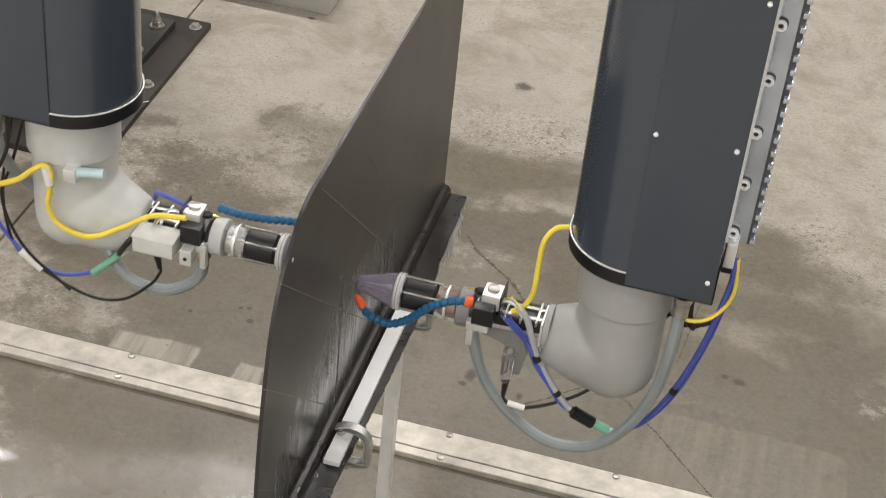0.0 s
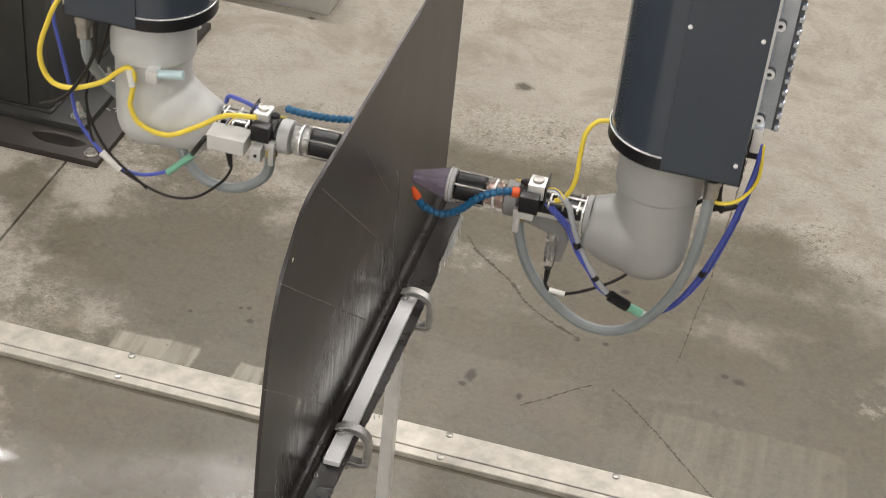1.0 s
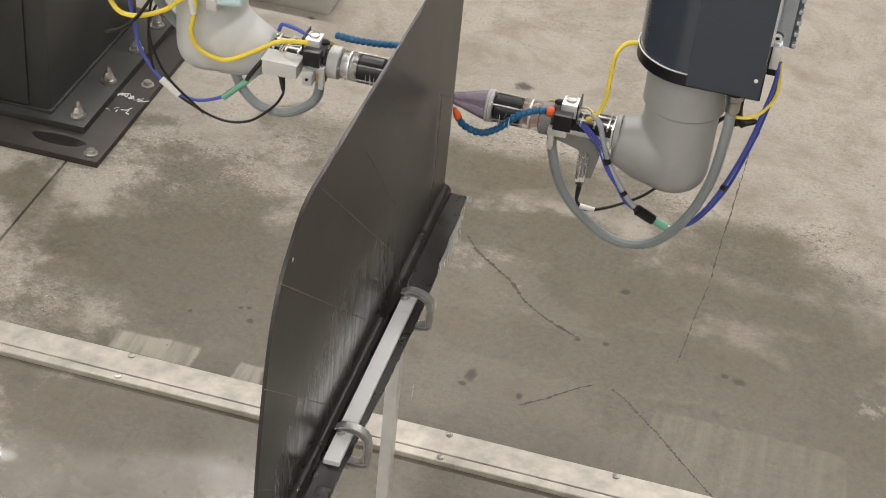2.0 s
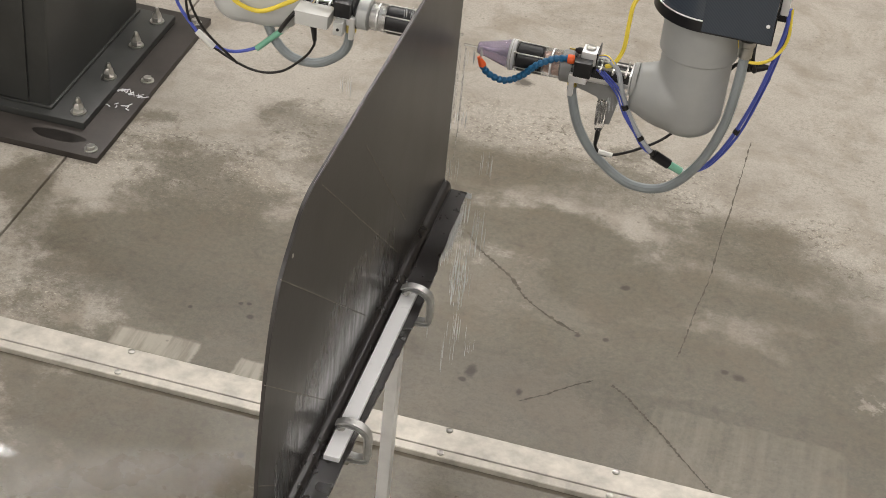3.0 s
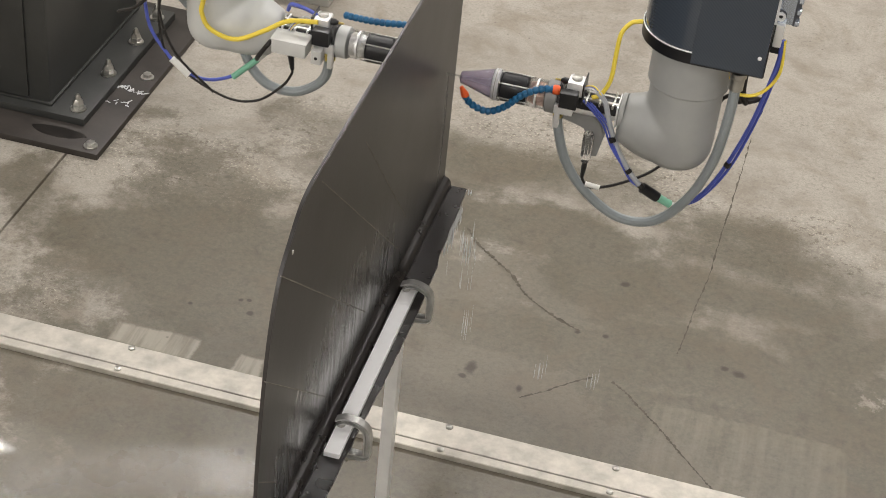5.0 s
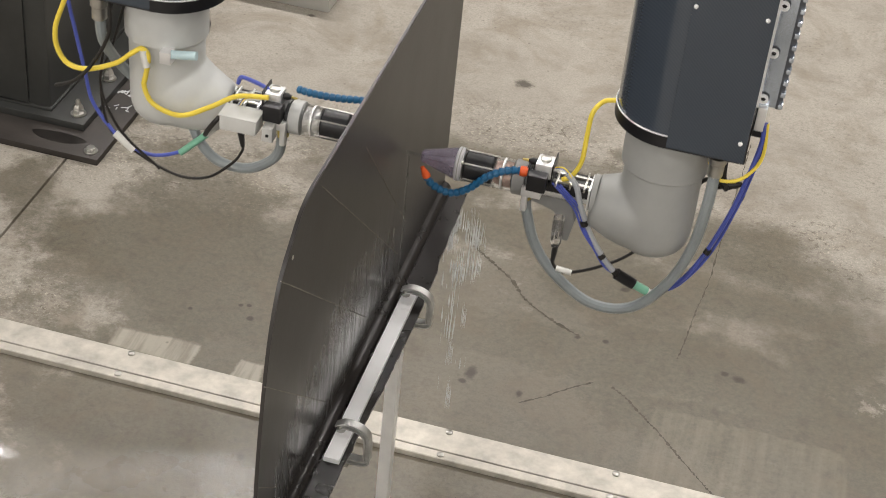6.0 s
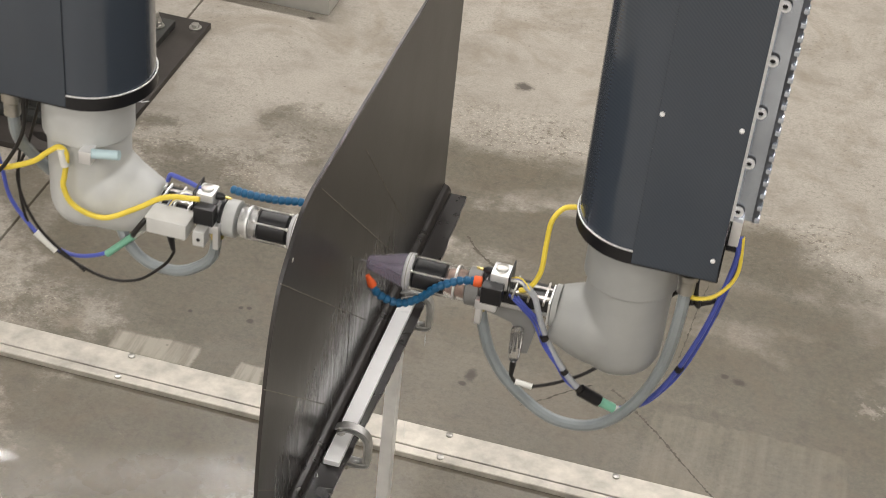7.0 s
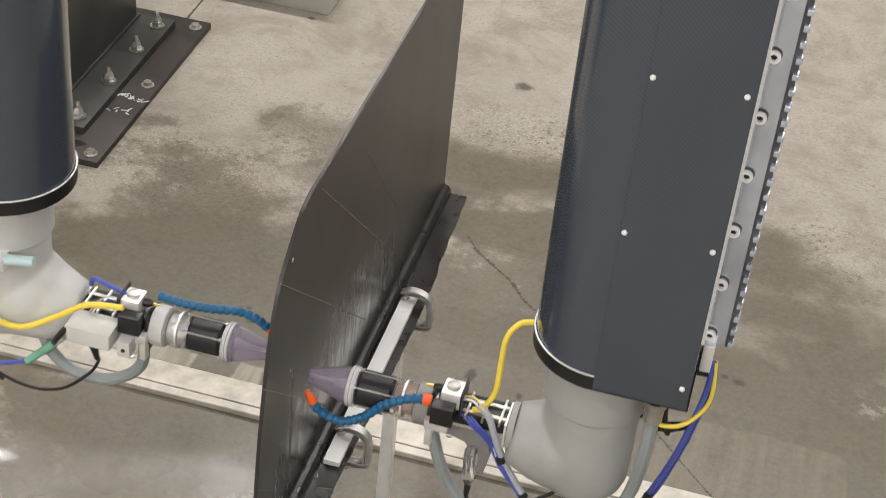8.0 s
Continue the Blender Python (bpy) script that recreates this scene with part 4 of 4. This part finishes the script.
def left_dressing(o):
    segmented("coolant_hose", [(-0.25, 0.0, 0.956), (-0.21, -0.01, 0.960), (-0.156, -0.01, 0.962), (-0.1, 0.0, 0.963), (-0.065, 0.0, 0.955), (-0.045, 0.0, 0.94)], o)
    part("orange_nozzle", lathe((-0.045, 0.0, 0.942), (0.55, 0.1, -0.8), [(0, 0.0085), (0.006, 0.009), (0.022, 0.0045), (0.024, 0.0045)], 16), ORANGE, o, "orange plastic hose nozzle")
    cable("yellow_cable", [(-0.70, -0.08, 1.175), (-0.716, -0.1, 1.143), (-0.734, -0.1, 1.10), (-0.753, -0.1, 1.043), (-0.752, -0.1, 0.996), (-0.729, -0.1, 0.961), (-0.684, -0.1, 0.958), (-0.62, -0.1, 0.987), (-0.585, -0.1, 1.018), (-0.560, -0.1, 1.036), (-0.546, -0.1, 1.02), (-0.552, -0.1, 0.975), (-0.556, -0.1, 0.944), (-0.535, -0.1, 0.906), (-0.477, -0.095, 0.89), (-0.415, -0.075, 0.916), (-0.365, -0.055, 0.942), (-0.297, -0.05, 0.952)], 0.0056, YELLOW, o, "yellow cable")
    cable("grey_hose", [(-0.50, 0.02, 0.80), (-0.468, 0.0, 0.763), (-0.427, 0.0, 0.728), (-0.366, 0.0, 0.724), (-0.318, 0.0, 0.749), (-0.288, 0.0, 0.786), (-0.28, 0.0, 0.845)], 0.0115, GREYHOSE, o, "thick grey water hose")
    part("brass_gland", lathe((-0.28, 0, 0.832), (0, 0, 1), [(0, 0.014), (0.02, 0.014)], 6), BRASS, o)
    cable("black_cable", [(-0.356, -0.06, 0.855), (-0.36, -0.03, 0.805), (-0.366, -0.02, 0.78), (-0.388, -0.02, 0.744), (-0.449, -0.02, 0.69), (-0.529, -0.02, 0.681), (-0.638, -0.02, 0.73), (-0.683, -0.02, 0.781), (-0.693, -0.02, 0.902), (-0.66, -0.03, 1.06), (-0.65, -0.03, 1.16)], 0.0032, BLACKWIRE, o, "thin black cable")
    cable("blue_cable", [(-0.452, -0.02, 0.8), (-0.508, -0.02, 0.745), (-0.577, -0.02, 0.718), (-0.638, -0.02, 0.733), (-0.672, -0.02, 0.763), (-0.715, -0.02, 0.825), (-0.730, -0.02, 0.90), (-0.748, -0.02, 0.995), (-0.76, -0.02, 1.08), (-0.74, -0.02, 1.17)], 0.0042, BLUEWIRE, o, "blue cable")
    cable("black_cable", [(-0.402, -0.05, 0.885), (-0.416, -0.06, 0.865), (-0.437, -0.045, 0.83), (-0.45, -0.022, 0.805)], 0.0055, BLACKWIRE, o)
    cable("black_cable", [(-0.60, -0.06, 1.16), (-0.645, -0.06, 1.0), (-0.68, -0.05, 0.90), (-0.64, -0.05, 0.79), (-0.55, -0.04, 0.70)], 0.0032, BLACKWIRE, o)
    cable("blue_cable", [(-0.392, 0.022, 0.925), (-0.384, 0.015, 0.945), (-0.368, 0.005, 0.952), (-0.35, 0.0, 0.952), (-0.329, 0.0, 0.946), (-0.308, 0.0, 0.936)], 0.0047, BLUEWIRE, o)
    plug = part("green_plug", rod((-0.448, -0.02, 0.804), (-0.508, -0.02, 0.742), 0.0075, 14), GREEN, o, "green cable plug")
    part("plug_tip", rod((-0.448, -0.02, 0.804), (-0.43, -0.02, 0.822), 0.0065, 12), WHITEPL, plug)
    part("white_plug", rod((-0.662, -0.024, 0.757), (-0.618, -0.024, 0.722), 0.008, 12), WHITEPL, o, "white cable plug")
    part("cable_strain_relief", lathe((-0.356, -0.055, 0.855), (0, 0.3, -1), [(0, 0.008), (0.045, 0.005)], 14), BLACKPLASTIC, o)
    part("cable_tie", rod((-0.556, -0.1, 1.034), (-0.549, -0.1, 0.996), 0.009, 12), WHITEPL, o, "white cable tie")
    part("air_fitting", rod((-0.497, -0.092, 1.032), (-0.443, -0.088, 1.039), 0.0095, 14), PALECYAN, o, "pale blue air fitting")
    part("hose_gland", lathe((-0.652, -0.1, 1.085), (0, 0, 1), [(0, 0.011), (0.004, 0.016), (0.03, 0.016), (0.034, 0.019), (0.056, 0.019)], 20), STEEL, o, "metal hose gland")
    cable("grey_hose", [(-0.652, -0.1, 1.12), (-0.653, -0.085, 1.03), (-0.64, -0.02, 0.93), (-0.60, 0.03, 0.85), (-0.55, 0.04, 0.81), (-0.50, 0.02, 0.80)], 0.0115, GREYHOSE, o, "thick grey water hose")
    cable("black_cable", [(-0.628, -0.1, 1.145), (-0.63, -0.105, 1.06), (-0.668, -0.11, 0.98), (-0.71, -0.11, 0.93), (-0.76, -0.10, 0.90)], 0.004, BLACKWIRE, o, "black cable")
    part("fitting_bracket", box(-0.52, -0.495, -0.104, -0.075, 1.012, 1.04, 0.002), ALU, o)


GUIDE = plain("guide_rail_steel", (0.66, 0.73, 0.84), 0.19, metal=0.75, vary=0.2, scale=9)
# steel darkened for the shade in tooth gaps and bolt recesses
RACK_SHADE = plain("shaded_rack_steel", (0.10, 0.106, 0.12), 0.4, metal=0.5, vary=0.3, scale=30)
arm_r = arm("right")
right_dressing(arm_r)
arm_l = arm("left")
left_dressing(arm_l)

TRAVEL = [(0.0, 0.0), (0.5, 0.184), (1.0, 0.385), (1.5, 0.572), (1.7, 0.631), (2.8, 0.915), (3.0, 0.943), (3.5, 0.977), (4.0, 0.960), (4.5, 0.901), (4.7, 0.861),
          (5.8, 0.521), (6.0, 0.457), (6.5, 0.264), (7.0, 0.067), (7.5, -0.121), (8.0, -0.290)]




def travel(t):
    for (a, p), (b, q) in zip(TRAVEL, TRAVEL[1:]):
        if a <= t <= b:
            return p + (q - p) * (t - a) / (b - a)
    return 0.9


def spatter(n, tall, wide, seed):
    """A few thin drops that fall together."""
    random.seed(seed)
    bm = bmesh.new()
    for k in range(n):
        h = random.choice((0.012, 0.018, 0.024, 0.03, 0.036)) if tall < 0.05 else random.choice((0.015, 0.025, 0.04, 0.06, 0.075))
        r = random.choice((0.0004, 0.0006, 0.0009, 0.0014, 0.0021))
        x, y, z = random.uniform(-wide, wide), random.uniform(-wide, wide), -random.uniform(h, tall)
        lathe((x, y, z), (0, 0, 1), [(0, r * 0.3), (h * 0.2, r), (h * 0.55, r * 0.8), (h, r * 0.15)], 6, bm)
    return bm


def fall(t, x, y, z, rest):
    n = math.sqrt((z - rest) / 4.905)
    rows = [(t + n * f, pose(x, y, z - (z - rest) * f * f)) for f in (0.35, 0.7, 1.0)]
    return rows + [(8.0, pose(x, y, rest))]


def edge_drops():
    """Drops that hang on the wet edges, fall at their moment and sink into the puddle."""
    random.seed(21)
    bm = lathe((0, 0, -0.011), (0, 0, 1), [(0, 0.0003), (0.003, 0.0012), (0.006, 0.0017), (0.010, 0.0015), (0.015, 0.0006), (0.017, 0.0002)], 8)
    first = solid("water_drop", bm, SPRAY, (0, 0, 0), "clear water drop falling from the wet panel", "water drop", group="falling drops")
    for k in range(140):
        t0 = 0.05 + 7.4 * k / 140 + random.uniform(-0.03, 0.03)
        y = travel(max(0.0, t0 - random.uniform(0.0, 1.2))) + random.uniform(-0.05, 0.05)
        if k % 4 == 0 and 1.5 < t0 < 6.5:
            x, y, z = random.uniform(-0.006, -0.001), 0.8795, random.uniform(0.55, 0.86)
        else:
            y = min(0.872, max(-0.42, y))
            x = random.uniform(0.03, 0.07) if y > 0.80 else 0.060 + random.uniform(0, 0.012)
            y, z = (0.876, 0.488) if y > 0.80 else (y, 0.488)
        d = first if k == 0 else copy_thing(first, Matrix.Translation((x, y, z)))
        yield d, [(0.0, pose(x, y, z)), (t0, pose(x, y, z))] + fall(t0, x, y, z, -0.0085)


def runoff():
    """Strings of drops that gather under the flange and stream off its far corner."""
    kinds = [solid("water_streak", spatter(6, 0.095, 0.017, 30 + k), SPRAY, (0, 0, 0), "thin streaks of water running off the panel flange", "water drop", "stuff") for k in range(9)]
    random.seed(22)
    for k in range(170):
        t0 = random.uniform(2.1, 3.65) if k < 75 else random.uniform(3.65, 5.2) if k < 95 else random.uniform(5.2, 6.6)
        y, x = random.uniform(0.70, 0.862), random.uniform(0.018, 0.045)
        ye, xe = (random.uniform(0.60, 0.88), 0.086 + random.uniform(0, 0.01)) if k % 4 else (0.892, random.uniform(0.03, 0.085))
        d = kinds[k] if k < 9 else copy_thing(kinds[k % 9], Matrix.Translation((x, y, 0.4905)))
        rows = [(0.0, pose(x, y, 0.4905)), (t0, pose(x, y, 0.4905)), (t0 + 0.06, pose(xe, ye, 0.475))]
        yield d, rows + fall(t0 + 0.06, xe + random.uniform(-0.004, 0.02), ye + random.uniform(0, 0.02), 0.475, -0.004)


def jet_spray():
    """Water out of the two nozzles that meets beyond the panel's end and drops in a curtain."""
    kinds = [solid("jet_spray", spatter(7, 0.038, 0.016, 40 + k), SPRAY, (0, 0, 0), "loose drops of water out of the nozzle jet", "water drop", "stuff") for k in range(4)]
    random.seed(23)
    for k in range(84):
        right = k % 6 != 5
        x0, y0, z0 = (0.16, -0.012, 0.882) if right else (-0.16, 0.010, 0.894)
        t0 = random.uniform(2.62, 4.55)
        d = kinds[k] if k < 4 else copy_thing(kinds[k % 4], Matrix.Translation((x0, y0, z0)))
        rows = [(t, pose(x0, y0 + p, z0)) for t, p in TRAVEL if t < t0 - 0.05]
        y = y0 + travel(t0)
        rows.append((t0, pose(x0, y, z0)))
        x1 = (random.uniform(-0.02, 0.06) if k % 3 else random.uniform(0.06, 0.45)) if right else random.uniform(-0.36, -0.05)
        y1, up = y + random.uniform(-0.06, 0.06), random.uniform(0.0, 0.09)
        rows.append((t0 + 0.07, pose(x1 * 0.8, y1, z0 + up)))
        yield d, rows + fall(t0 + 0.07, x1, y1, z0 + up, -0.004)


WATERS = list(edge_drops()) + list(runoff()) + list(jet_spray())


def motions():
    for d, rows in WATERS:
        walk(d, rows)
    for a in (arm_r, arm_l):
        x, y, z = ORIGIN[a]
        walk(a, [(t, pose(x, y + d, z)) for t, d in TRAVEL])


motions()
